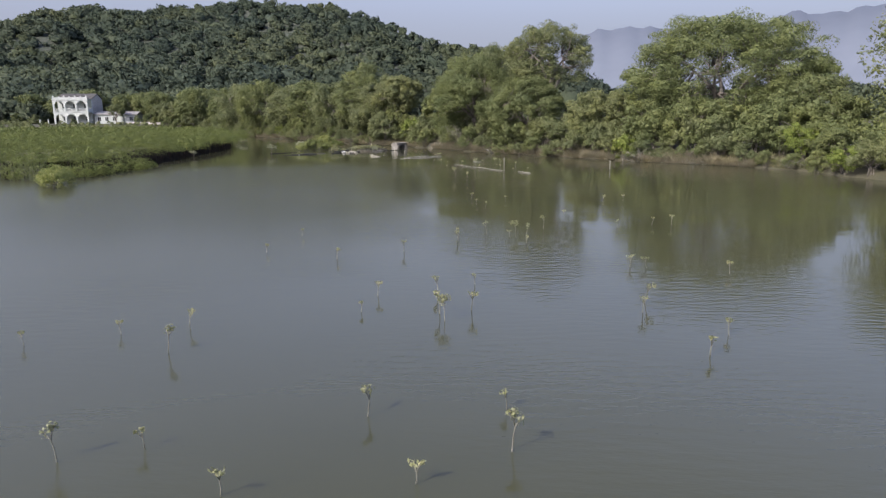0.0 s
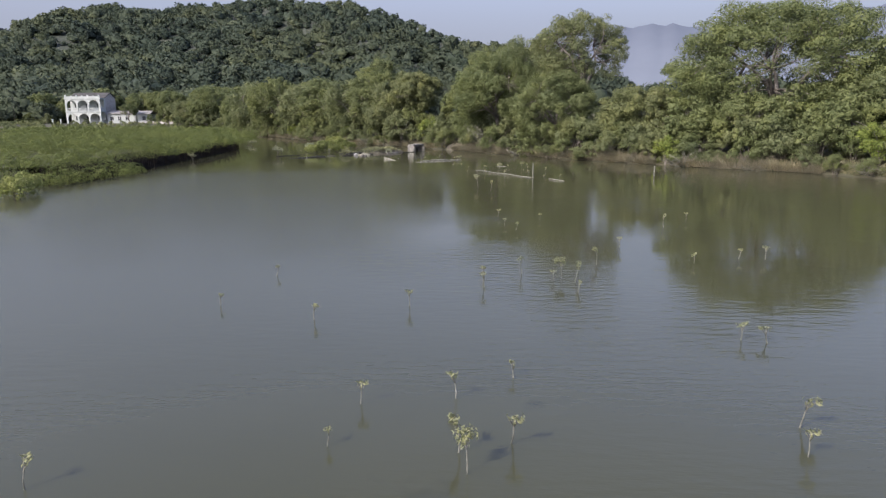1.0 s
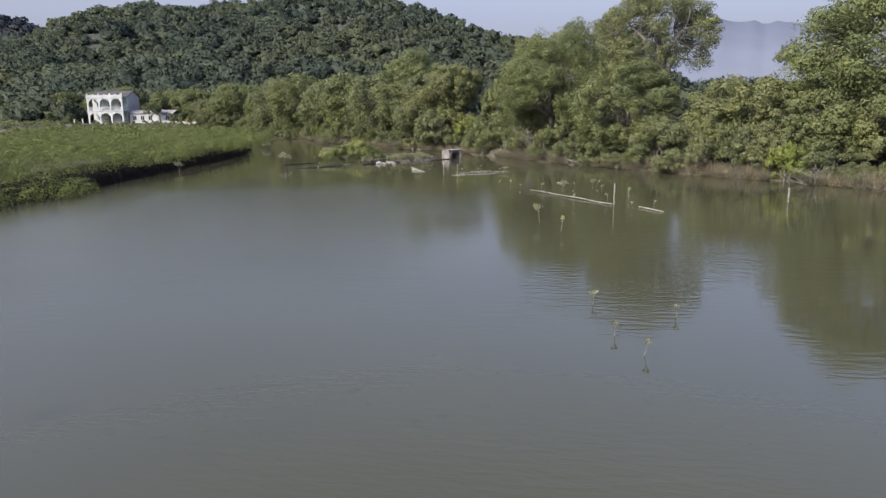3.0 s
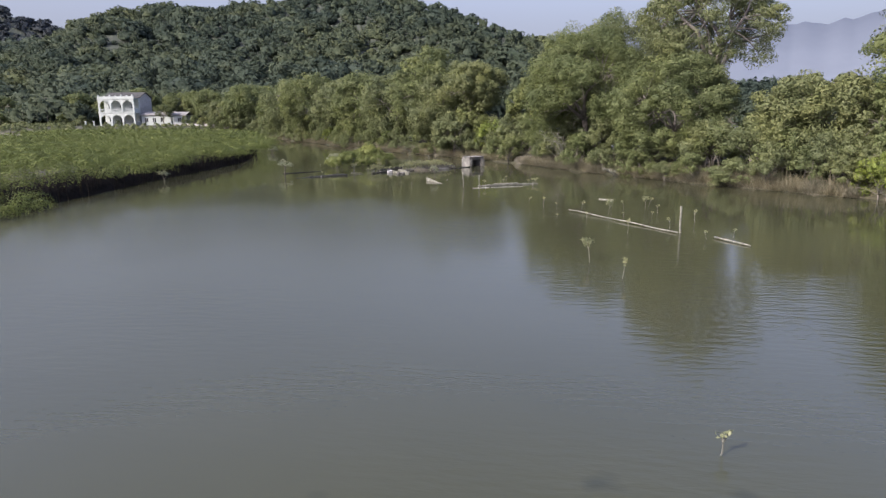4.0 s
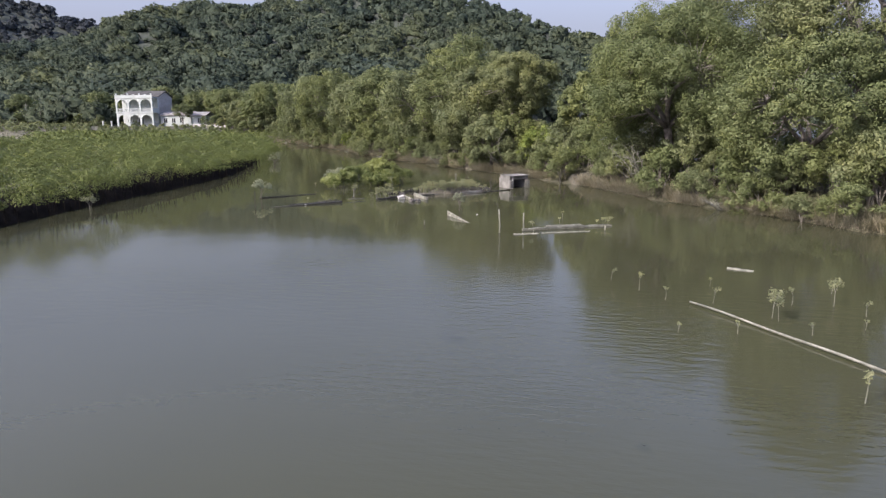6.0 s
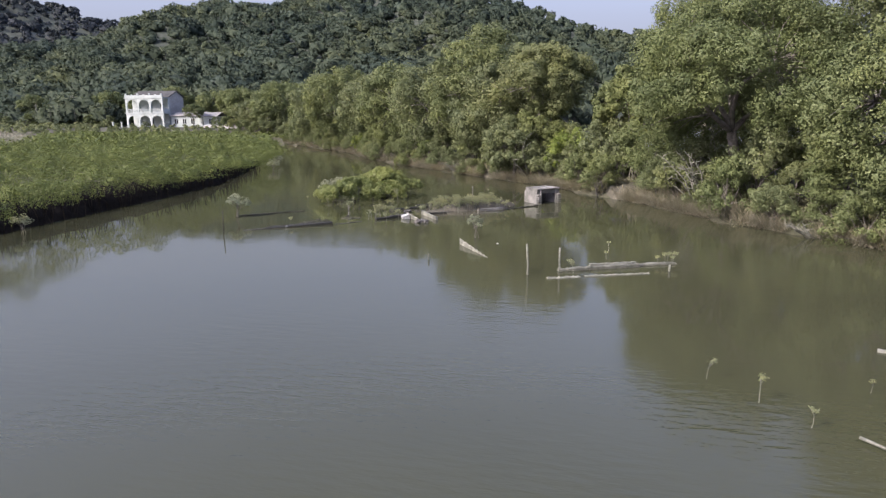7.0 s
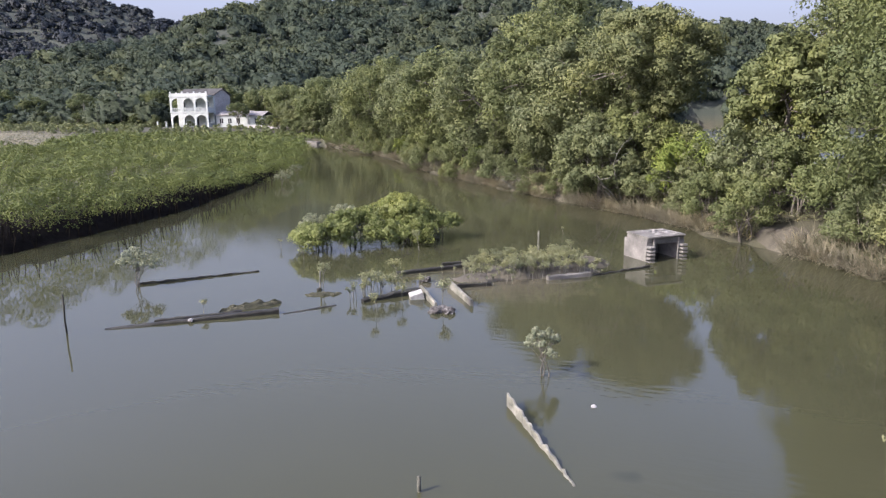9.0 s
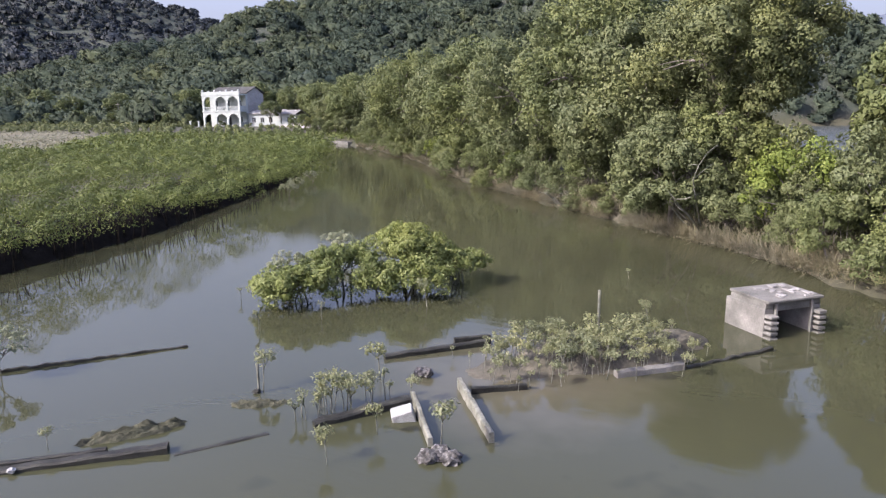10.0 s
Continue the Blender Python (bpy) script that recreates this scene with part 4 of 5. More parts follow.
# added near-black bank under the thicket's edge, painting the deep shade there
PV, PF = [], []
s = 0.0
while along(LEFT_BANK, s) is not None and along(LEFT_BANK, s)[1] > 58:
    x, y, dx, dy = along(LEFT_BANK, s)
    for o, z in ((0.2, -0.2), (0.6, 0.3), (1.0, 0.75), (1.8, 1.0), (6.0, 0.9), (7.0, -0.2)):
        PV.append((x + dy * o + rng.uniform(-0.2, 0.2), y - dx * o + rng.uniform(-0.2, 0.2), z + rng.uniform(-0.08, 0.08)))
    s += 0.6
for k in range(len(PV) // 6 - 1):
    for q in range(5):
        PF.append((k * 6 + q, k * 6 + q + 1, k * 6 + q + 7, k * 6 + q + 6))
tagged(mesh_obj("mud_bank", PV, PF, M_THICKET_SHADE, smooth=True), "added near-black bank standing for shade beneath the mangrove thicket", "mud bank", kind="structure")

# dry field behind the thicket
fx, fy = np.arange(-300, -72, 2.0), np.arange(120, 202, 2.0)
FXX, FYY = np.meshgrid(fx, fy)
fin = poly_dist(FXX.ravel(), FYY.ravel(), FIELD) + 1.2 * wob(FXX.ravel() * 2, FYY.ravel() * 2)
fi = (np.arange(len(fy) - 1)[:, None] * len(fx) + np.arange(len(fx) - 1)[None, :]).ravel()
fq = np.stack([fi, fi + 1, fi + 1 + len(fx), fi + len(fx)], 1)
fq = fq[(fin[fq] > 0).all(axis=1)]
field = mesh_obj("field_soil", np.stack([FXX.ravel(), FYY.ravel(), land(FXX.ravel(), FYY.ravel()) + 0.1], 1), fq, M_FIELD, smooth=True)
tagged(field, "flat dry field of pale brown soil and stubble", "field", kind="structure")
px, py = np.meshgrid(np.arange(-260, -74, 0.8), np.arange(122, 200, 0.8))
px, py = px.ravel() + rs.uniform(-0.4, 0.4, px.size), py.ravel() + rs.uniform(-0.4, 0.4, py.size)
ok = poly_dist(px, py, FIELD) > -1.0
px, py = px[ok], py[ok]
pz = land(px, py)
p = np.stack([px, py, pz + 0.3], 1)
v, q = leaf_quads(p, np.stack([rs.normal(0, 0.5, len(px)), rs.normal(-0.4, 0.5, len(px)), 1.5 * np.ones(len(px))], 1), 0.55, 0.3, rs)
tagged(mesh_obj("dry_field", v, q, M_STUBBLE), "flat field of pale brown dry grass", "grass", kind="stuff")

sx, sy = np.meshgrid(np.arange(-300, -60, 1.9), np.arange(176, 209, 1.9))
sx, sy = sx.ravel() + rs.uniform(-0.9, 0.9, sx.size), sy.ravel() + rs.uniform(-0.9, 0.9, sy.size)
ok = (poly_dist(sx, sy, FIELD) < 0) & ~((sx > -121) & (sx < -87) & (sy > 195.5)) & (sy > 178 - 0.06 * (sx + 60)) & (-poly_dist(sx, sy, CREEK) > 1)
sx, sy = sx[ok], sy[ok]
sr = rs.uniform(0.5, 1.3, len(sx)) * np.clip((sy - 182) / 20, 0.45, 1.1)
p, nrm = clump_leaves(np.stack([sx, sy, land(sx, sy) + sr * 0.5], 1), sr, 45, rs, up=0.5, shell=0.7, spread=0.4, flat=0.8)
v, q = leaf_tris(p, nrm, 0.5, 0.35, rs)
tagged(mesh_obj("scrub", v, q, M_OLIVE), "low olive scrub along the far edge of the field", "scrub", kind="stuff")

# ---------------------------------------------------------------- free-standing mangroves
MG = "mangroves standing in the water"


def mangrove(x, y, h, r, seed, leaves=1500, label="", pale=False, low=0.38, stems=4):
    """A small tree on bare wet stems with a domed crown of fine leaves; low: the crown's lower edge as a share of its height."""
    rng, rs = random.Random(seed), np.random.RandomState(seed)
    t = thing("mangrove", x, y, 0.0, label or "small mangrove with rounded green crown on bare stems in water", "mangrove", MG)
    n = 18 if pale else 24
    a, u = rs.uniform(0, 6.283, n), np.sqrt(rs.uniform(0, 1, n))
    rad = rs.uniform(0.26, 0.42, n) * r * (0.62 if pale else 1)
    z0 = h * low
    cen = np.stack([np.cos(a) * u * r * 0.78, np.sin(a) * u * r * 0.78, z0 + (h - z0) * np.sqrt(1 - 0.82 * u * u) * rs.uniform(0.72, 1.0, n) - rad * 0.55], 1)
    cen[:, 2] = np.maximum(cen[:, 2], z0 + rad * 0.2)
    TV, TF = [], []
    for q in range(stems):
        V, F = [], []
        th = 6.283 * (q + rng.random() * 0.8) / stems
        b = Vector((math.cos(th), math.sin(th), 0)) * r * rng.uniform(0.05, 0.24)
        ends = [Vector(c) for c in cen[q::stems]]
        mid = b.lerp(sum(ends, Vector()) / max(1, len(ends)), 0.55)
        mid.z = max(mid.z, z0 * 0.8)
        w = (0.014 * h + 0.009) * (0.55 if pale else 1)
        tube(V, F, limb(rng, b - Vector((0, 0, 0.3)), mid, 0.14, 5), [w * 1.4, w * 1.2, w, w * 0.9, w * 0.8], 5)
        for c in ends:
            tube(TV, TF, limb(rng, mid, c, 0.12, 4), [w * 0.7, w * 0.5, w * 0.35, w * 0.2], 4)
        mesh_obj("stem", V, F, M_BARK if pale else M_TIMBER, t, "", True)
    tagged(mesh_obj("twigs", TV, TF, M_BARK if pale else M_TIMBER, t, "", True), kind="stuff")
    foliage("crown", cen, rad, 5, max(3, int(leaves * (1.3 if pale else 1.9) / n / 5)), 0.062 if pale else 0.085, 0.036 if pale else 0.05, rs, M_GREYLEAF if pale else M_ISLAND, t, share=0.55, up=0.35, shell=0.6, spread=0.5, flat=0.8, lowest=0.05, core=0.0 if pale else 0.3, round_=0.6)
    return t


mangrove(-18.95, 92.4, 1.2, 1.35, 301, 5200, low=0.3)
mangrove(-19.9, 93.3, 1.35, 0.8, 302, 1500, "sparse grey-green mangrove with open crown in water", True)
mangrove(-18.4, 93.9, 1.5, 1.15, 303, 4600, low=0.42)
mangrove(-16.9, 95.3, 2.0, 1.55, 304, 9500, "larger mangrove with dense bright green crown in water", low=0.24, stems=6)
mangrove(-16.25, 94.4, 1.25, 1.15, 306, 4400, low=0.3)
mangrove(-17.15, 93.6, 0.9, 0.9, 307, 2200, "low pale-leaved mangrove on a crooked stem in water", low=0.3, stems=2)
mangrove(-15.45, 95.8, 1.15, 1.1, 308, 3400, low=0.42, stems=5)
mangrove(-20.9, 98.0, 1.05, 0.9, 309, 1200, "sparse pale mangrove in the water", True)
mangrove(-22.0, 85.75, 1.2, 0.75, 310, 1500, "small open-crowned grey-green mangrove beside a sunken log", True, low=0.45)
mangrove(-8.7, 81.95, 1.0, 0.55, 311, 900, "sparse pale mangrove sapling standing in water", True, low=0.5)
mangrove(-27.2, 47.6, 1.3, 1.3, 312, 2200, "mangrove bush standing off the thicket's edge", low=0.1)
mangrove(-28.5, 50.2, 1.4, 1.4, 313, 2200, "mangrove bush standing off the thicket's edge", low=0.1)
mangrove(-29.4, 79.4, 0.9, 0.6, 314, 700, "sparse pale mangrove at the thicket's edge", True)
mangrove(-33.6, 113.6, 0.95, 0.8, 315, 900, "sparse pale mangrove at the thicket's edge", True)
mangrove(-34.6, 116.0, 1.0, 0.8, 316, 900, "sparse pale mangrove at the thicket's edge", True)
mangrove(-36.8, 121.5, 1.0, 0.8, 317, 800, "sparse pale mangrove at the thicket's edge", True)

# seedlings: a bare stem and a tuft of leaves


def seedling(h, tuft, seed, n=26, leaf=0.075):
    rng, rs = random.Random(seed), np.random.RandomState(seed)
    t = thing("mangrove_seedling", 0, 0, 0, "thin mangrove seedling with a pale leaf tuft above water", "seedling", "mangrove seedlings in the water")
    V, F = [], []
    tip = Vector((rng.uniform(-0.1, 0.1), rng.uniform(-0.1, 0.1), h * 0.86))
    pts = limb(rng, (0, 0, -0.25), tip, 0.08, 5)
    tube(V, F, pts, [0.013, 0.012, 0.011, 0.01, 0.008], 5)
    ends = [tip]
    for q in range(3):
        e = tip + Vector((rng.uniform(-1, 1), rng.uniform(-1, 1), rng.uniform(0.1, 0.6))) * tuft * 0.7
        tube(V, F, [pts[3], (pts[3] + e) / 2 + Vector((0, 0, 0.01)), e], [0.008, 0.006, 0.004], 4)
        ends.append(e)
    mesh_obj("stem", V, F, M_DEAD, t, "", True)
    e = np.array([tuple(a) for a in ends])[rs.randint(0, 4, n)]
    d = unit(rs.normal(size=(n, 3)) + np.array([0, 0, 0.4]))
    v, q = leaf_quads(e + d * tuft * 0.5 * rs.uniform(0.3, 1.0, (n, 1)), d + 0.6 * rs.normal(size=(n, 3)) + np.array([0, 0, 0.5]), leaf, leaf * 0.5, rs)
    tagged(mesh_obj("leaf_tuft", v, q, M_PALE, t), kind="stuff")
    return t


kinds = [seedling(0.5, 0.17, 401, 34), seedling(0.42, 0.15, 402, 30), seedling(0.6, 0.2, 403, 50), seedling(0.36, 0.12, 404, 22), seedling(0.75, 0.34, 405, 150, 0.085)]
SEEDS_NEAR = [(-1.91, 12.17), (0.36, 12.35), (0.4, 10.92), (-1.11, 10.1), (-2.46, 19.46), (-0.79, 17.86), (-0.85, 19.71), (0.02, 18.08), (0.29, 20.61), (-7.98, 16.4),
              (-6.51, 16.78), (-5.15, 11.13), (-3.6, 9.79), (-6.25, 10.68), (-9.77, 15.76), (5.76, 16.13), (4.88, 14.9), (4.24, 17.75), (5.92, 22.59), (8.09, 21.77),
              (-6.45, 15.17), (-6.96, 25.38), (-2.76, 18), (8.51, 30.96), (9.36, 30.78), (6.76, 30.21), (2.07, 28.01), (2.59, 27.81), (4.57, 18.64), (5.25, 22.81),
              (-0.07, 28.5), (-2.1, 25.38), (-0.12, 27.24), (1.08, 28.81), (2.45, 26.56)]
SEEDS_FAR = [(-4.23, 24.21), (4.95, 32.69), (3.61, 30.08), (2.83, 39.22), (1.49, 36.55), (1.13, 37.83), (0.88, 40.18), (7.9, 37.16), (9.38, 38.88), (-6.45, 28.7),
             (-0.36, 62.41), (1.08, 62.48), (2.78, 62.76), (3.12, 65.41), (4.24, 63.4), (4.68, 64.47), (4.71, 66.79), (4.31, 60.01), (5.86, 61.76), (2.38, 58.74),
             (1.07, 50.86), (6.31, 57.95), (5.28, 57.54), (1.04, 65.19), (-0.25, 65.42), (-0.85, 66.36), (1.32, 67.22), (-1.59, 67.3), (-3.3, 78.47), (-3.2, 80.2),
             (-10.4, 98.1), (-13.3, 89.8), (-17.56, 91.31), (-18.69, 90.05), (-20.9, 92.2)]
rng = random.Random(44)
for k, (x, y) in enumerate(SEEDS_NEAR + SEEDS_FAR):
    i = rng.choice((0, 0, 1, 1, 2, 3))
    sc = rng.uniform(0.8, 1.15) if y < 45 else rng.uniform(0.74, 1.12)
    m = scaled(x, y, 0, rng.uniform(0, 360), sc) @ pose(0, 0, 0, rng.uniform(-9, 9), rng.uniform(-9, 9), 0)
    if k < 4:
        kinds[k].matrix_basis = m
    else:
        copy_thing(kinds[i], m)
kinds[4].matrix_basis = scaled(0.3, 53.0, 0, 0, 1.0)
for x, y, sc in ((2.2, 64.0, 0.9), (2.4, 63.8, 0.8), (4.2, 65.4, 0.85), (-1.05, 78.1, 0.55), (-1.3, 78.0, 0.5), (-1.1, 77.85, 0.45), (-1.55, 77.85, 0.4), (-1.2, 78.3, 0.5), (-4.4, 76.0, 0.6), (-9.6, 92.0, 0.8), (2.3, 28.3, 0.8), (-0.64, 17.2, 0.75), (-18.2, 83.8, 0.5), (-13.3, 86.1, 0.7), (-12.16, 86.08, 1.0), (-14.25, 88.19, 1.0), (-15.33, 93.12, 0.95), (-13.59, 84.86, 0.7), (-9.46, 93.29, 0.8), (-16.27, 86.86, 0.95)):
    copy_thing(kinds[4], scaled(x, y, 0, rng.uniform(0, 360), sc))

# ---------------------------------------------------------------- the old fish-pond works in the creek


def board(name, a, b, w, h0, h1, seed, material, label, category, group="", z=-0.15, n=9, ragged=0.012, tilt=0.0):
    """A weathered board or log from a to b, w thick, its upper edge at h0 falling to h1, with ragged outlines."""
    rng = random.Random(seed)
    a, b = Vector((*a, 0)), Vector((*b, 0))
    L = (b - a).length
    bm = bmesh.new()
    rows = []
    for i in range(n + 1):
        u = i / n
        top = h0 + (h1 - h0) * u + rng.uniform(-ragged, ragged)
        x = u * L + (rng.uniform(-0.02, 0.02) if 0 < i < n else 0)
        ww = w * rng.uniform(0.85, 1.1) / 2
        y = rng.uniform(-ragged, ragged) * 0.4
        c = min(0.35 * ww, 0.03)
        rows.append([bm.verts.new(p) for p in ((x, y - ww, z), (x, y - ww, top - c), (x, y - ww + c, top), (x, y + ww - c, top + tilt), (x, y + ww, top - c + tilt), (x, y + ww, z))])
    for r0, r1 in zip(rows[:-1], rows[1:]):
        for k in range(6):
            bm.faces.new((r0[k], r0[(k + 1) % 6], r1[(k + 1) % 6], r1[k]))
    bm.faces.new(rows[0])
    bm.faces.new(rows[-1][::-1])
    ob = part(name, bm, material)
    ob.matrix_basis = pose(a.x, a.y, 0, 0, 0, math.degrees(math.atan2(b.y - a.y, b.x - a.x)))
    return tagged(ob, label, category, group)


def pole(name, pts, radii, material, label, category, group="", sides=8):
    V, F = [], []
    tube(V, F, pts, radii, sides)
    ob = mesh_obj(name, V, F, material, None, "", True)
    return tagged(ob, label, category, group)


def stake(x, y, h, r, label, material=None, lean=(0, 0)):
    rng = random.Random(int(x * 97 + y * 13))
    pts = [(x + lean[0] * u + rng.uniform(-0.012, 0.012), y + lean[1] * u + rng.uniform(-0.012, 0.012), -0.3 + (h + 0.3) * u) for u in (0, 0.25, 0.5, 0.75, 1)]
    return pole("stake", pts, [r, r * 1.05, r * 0.95, r, r * 0.9], material or M_DEAD, label, "stake", "stakes in the water")


# long bamboo pole by the post, with a raised node every half metre
a, b = Vector((0.4, 65.05, 0.07)), Vector((4.45, 58.75, 0.05))
pts, rad = [], []
for i in range(40):
    u = i / 39
    pts.append(a.lerp(b, u) + Vector((0.05 * math.sin(u * 5), 0.02 * math.sin(u * 9), 0.015 * math.sin(u * 13))))
    rad.append(0.032 * (0.85 + 0.25 * u) * (1.12 if i % 4 == 0 else 1.0))
pole("bamboo_pole", pts, rad, M_DEAD, "long bleached bamboo pole floating on the creek", "pole", "floating poles")
a, b = Vector((5.6, 57.8, 0.05)), Vector((6.45, 56.2, 0.03))
pole("bamboo_pole", [a.lerp(b, i / 8) + Vector((0, 0, 0.01 * (i % 2))) for i in range(9)], [0.034 + 0.006 * (i % 3 == 0) for i in range(9)], M_DEAD, "short bleached bamboo pole floating on the creek", "pole", "floating poles")
stake(4.54, 59.0, 1.12, 0.045, "bleached round wooden post standing in the creek")
stake(13.8, 60.0, 0.75, 0.05, "pale wooden stake near the bank")
stake(-5.9, 75.6, 1.05, 0.035, "thin bleached wooden stake in the water", lean=(-0.05, 0))
stake(-4.9, 76.4, 0.8, 0.035, "thin bleached wooden stake at the raft's end")
stake(-1.25, 76.95, 0.22, 0.035, "short bleached wooden stake in the water")
stake(-9.7, 77.28, 0.24, 0.03, "short grey wooden stake in the water", M_TIMBER)
stake(-20.39, 81.4, 1.0, 0.024, "dark wooden stake standing in the creek", M_DARKWOOD)
stake(-10.55, 92.2, 1.15, 0.035, "pale wooden stake on the muddy islet")
stake(-16.31, 86.82, 0.6, 0.026, "thin bleached stake on a dark stump in the creek", lean=(0.05, 0.0))

# low raft of boards
board("plank", (-4.95, 76.3), (-2.2, 77.5), 0.18, 0.09, 0.12, 501, M_TIMBER, "weathered grey plank lying just above the water", "plank", "planks in the creek", n=34, ragged=0.022)
board("plank", (-3.9, 77.0), (-2.3, 77.62), 0.09, 0.15, 0.16, 502, M_DEAD, "narrow pale batten on weathered planks", "plank", "planks in the creek", n=18)
board("plank", (-2.25, 77.6), (-0.9, 78.2), 0.2, 0.08, 0.07, 503, M_TIMBER, "broken weathered plank end awash", "plank", "planks in the creek", ragged=0.02)
board("plank", (-5.25, 75.2), (-4.2, 75.62), 0.16, 0.04, 0.03, 504, M_DEAD, "pale board barely breaking the water surface", "plank", "planks in the creek", n=20, ragged=0.02)
board("plank", (-4.05, 75.68), (-1.95, 76.5), 0.1, 0.04, 0.035, 505, M_DEAD, "pale broken board barely breaking the water surface", "plank", "planks in the creek", n=36, ragged=0.012)
# tilted board
board("plank", (-9.1, 80.4), (-7.6, 78.0), 0.045, 0.24, 0.0, 506, M_DEAD, "bleached broken board tilting out of the water", "plank", "planks in the creek", n=26, ragged=0.034)
# crossed boards by the islet
board("plank", (-13.25, 87.4), (-12.3, 85.95), 0.08, 0.22, 0.16, 507, M_DEAD, "narrow pale board beside the rocks", "plank", "planks in the creek")
board("plank", (-12.65, 88.3), (-11.4, 86.4), 0.1, 0.22, 0.17, 508, M_DEAD, "thick bleached board lying in the shallows", "plank", "planks in the creek", n=14, ragged=0.02)
board("beam", (-14.75, 89.25), (-12.9, 90.8), 0.16, 0.1, 0.14, 509, M_DARKWOOD, "old squared timber beam lying in the water", "beam", "beams in the creek", n=12)
board("beam", (-13.55, 90.45), (-12.85, 91.0), 0.1, 0.22, 0.2, 510, M_DARKWOOD, "short dark timber on top of a beam", "beam", "beams in the creek")
board("beam", (-14.5, 85.95), (-13.3, 87.3), 0.2, 0.1, 0.17, 511, M_DARKWOOD, "dark wet timber half under seedlings", "beam", "beams in the creek", ragged=0.025)
board("beam", (-19.75, 81.95), (-16.25, 84.39), 0.2, 0.02, 0.13, 512, M_DARKWOOD, "long dark wet timber sloping into the creek", "beam", "beams in the creek", n=16)
board("beam", (-18.9, 82.72), (-17.1, 83.96), 0.1, 0.09, 0.13, 513, M_DARKWOOD, "grey mossy plank along the dark timber", "beam", "beams in the creek", n=12)
board("beam", (-16.08, 84.32), (-15.08, 85.44), 0.12, 0.012, 0.015, 514, M_DARKWOOD, "dark timber end awash in the creek", "beam", "beams in the creek")
board("beam", (-22.2, 85.8), (-19.47, 88.45), 0.07, 0.08, 0.035, 515, M_DARKWOOD, "thin dark barnacled beam awash in the creek", "beam", "beams in the creek", n=46, ragged=0.018)
board("low_wall", (-12.35, 88.15), (-11.4, 88.7), 0.1, 0.12, 0.1, 516, M_DARKWOOD, "dark remains of a low pond wall", "wall", "remains of the pond wall")
board("low_wall", (-9.85, 89.85), (-8.6, 90.75), 0.16, 0.13, 0.14, 517, M_CONCRETE, "pale remains of a low concrete pond wall", "wall", "remains of the pond wall", n=14)
board("low_wall", (-8.6, 90.75), (-6.8, 92.5), 0.1, 0.04, 0.06, 518, M_DARKWOOD, "dark barnacled pond wall awash", "wall", "remains of the pond wall", n=16, ragged=0.035)


def rock(x, y, r, seed, material, label, category="rock", z=0.0, name="rock"):
    bm = bmesh.new()
    bmesh.ops.create_icosphere(bm, subdivisions=3, radius=r)
    for vtx in bm.verts:
        vtx.co *= 1 + 0.4 * noise.noise(vtx.co * (2.2 / r) + Vector((seed, 0, 0)))
        vtx.co.z *= 0.7
    ob = part(name, bm, material, None, "", False)
    ob.matrix_basis = pose(x, y, z, 0, 0, seed * 37)
    return tagged(ob, label, category)


for k in range(6):
    rock(-12.1 + 0.16 * math.cos(k * 1.1) + 0.05 * k - 0.1, 85.65 + 0.14 * math.sin(k * 1.9), 0.13 + 0.02 * (k % 3), k + 3, M_STONE, "barnacle-covered dark rock at a board's end", z=0.04)
rock(-16.31, 86.8, 0.075, 23, M_DARKWOOD, "dark wet stump base in the creek", "stump", z=0.03, name="stump")
rock(-13.6, 88.65, 0.16, 21, M_STONE, "grey rock in the shallows", z=0.06)
rock(-13.45, 88.6, 0.12, 22, M_STONE, "small grey rock in the shallows", z=0.1)
bm = bmesh.new()
box(bm, -0.2, -0.14, -0.1, 0.2, 0.14, 0.2, 0.015, random.Random(3), 0.02)
fb_ = part("foam_box", bm, M_FOAM)
fb_.matrix_basis = pose(-13.12, 86.72, 0.0, 8, -14, 25)
tagged(fb_, "white foam box wedged against a board", "box")
board("plank", (2.42, 69.75), (3.2, 69.45), 0.2, 0.05, 0.03, 519, M_DEAD, "pale flat board adrift on the creek", "plank", "planks in the creek", z=-0.03, ragged=0.008)
rock(-7.6, 80.8, 0.05, 32, M_FOAM, "small white float drifting on the creek", "float", z=0.0, name="float")
rock(-18.02, 83.02, 0.06, 33, M_FOAM, "small white float against the dark timber", "float", z=0.06, name="float")
rock(-17.0, 83.8, 0.035, 34, M_FOAM, "small white float against the dark timber", "float", z=0.06, name="float")

# islets of mud
mound("mud_islet", -10.2, 90.95, 2.35, 1.05, 0.34, 32, 81, M_MUD, "low muddy islet grown over with seedlings", "islet")
mound("mud_islet", -11.9, 89.6, 1.2, 0.8, 0.05, 30, 82, M_MUD, "flat mud shoal barely above water", "islet")
mound("mud_islet", -17.25, 84.68, 0.98, 0.26, 0.075, 47, 83, M_MOSS, "mossy mud heap along a sunken timber", "islet", rough=1.7)
mound("mud_islet", -15.97, 86.37, 0.6, 0.24, 0.045, 27, 84, M_MOSS, "small mossy mud heap by a stump", "islet", rough=1.7)
mound("mud_islet", -8.9, 92.2, 1.0, 0.6, 0.3, 30, 85, M_MUD, "muddy hump at the islet's end", "islet", rough=0.25)
rng = random.Random(45)
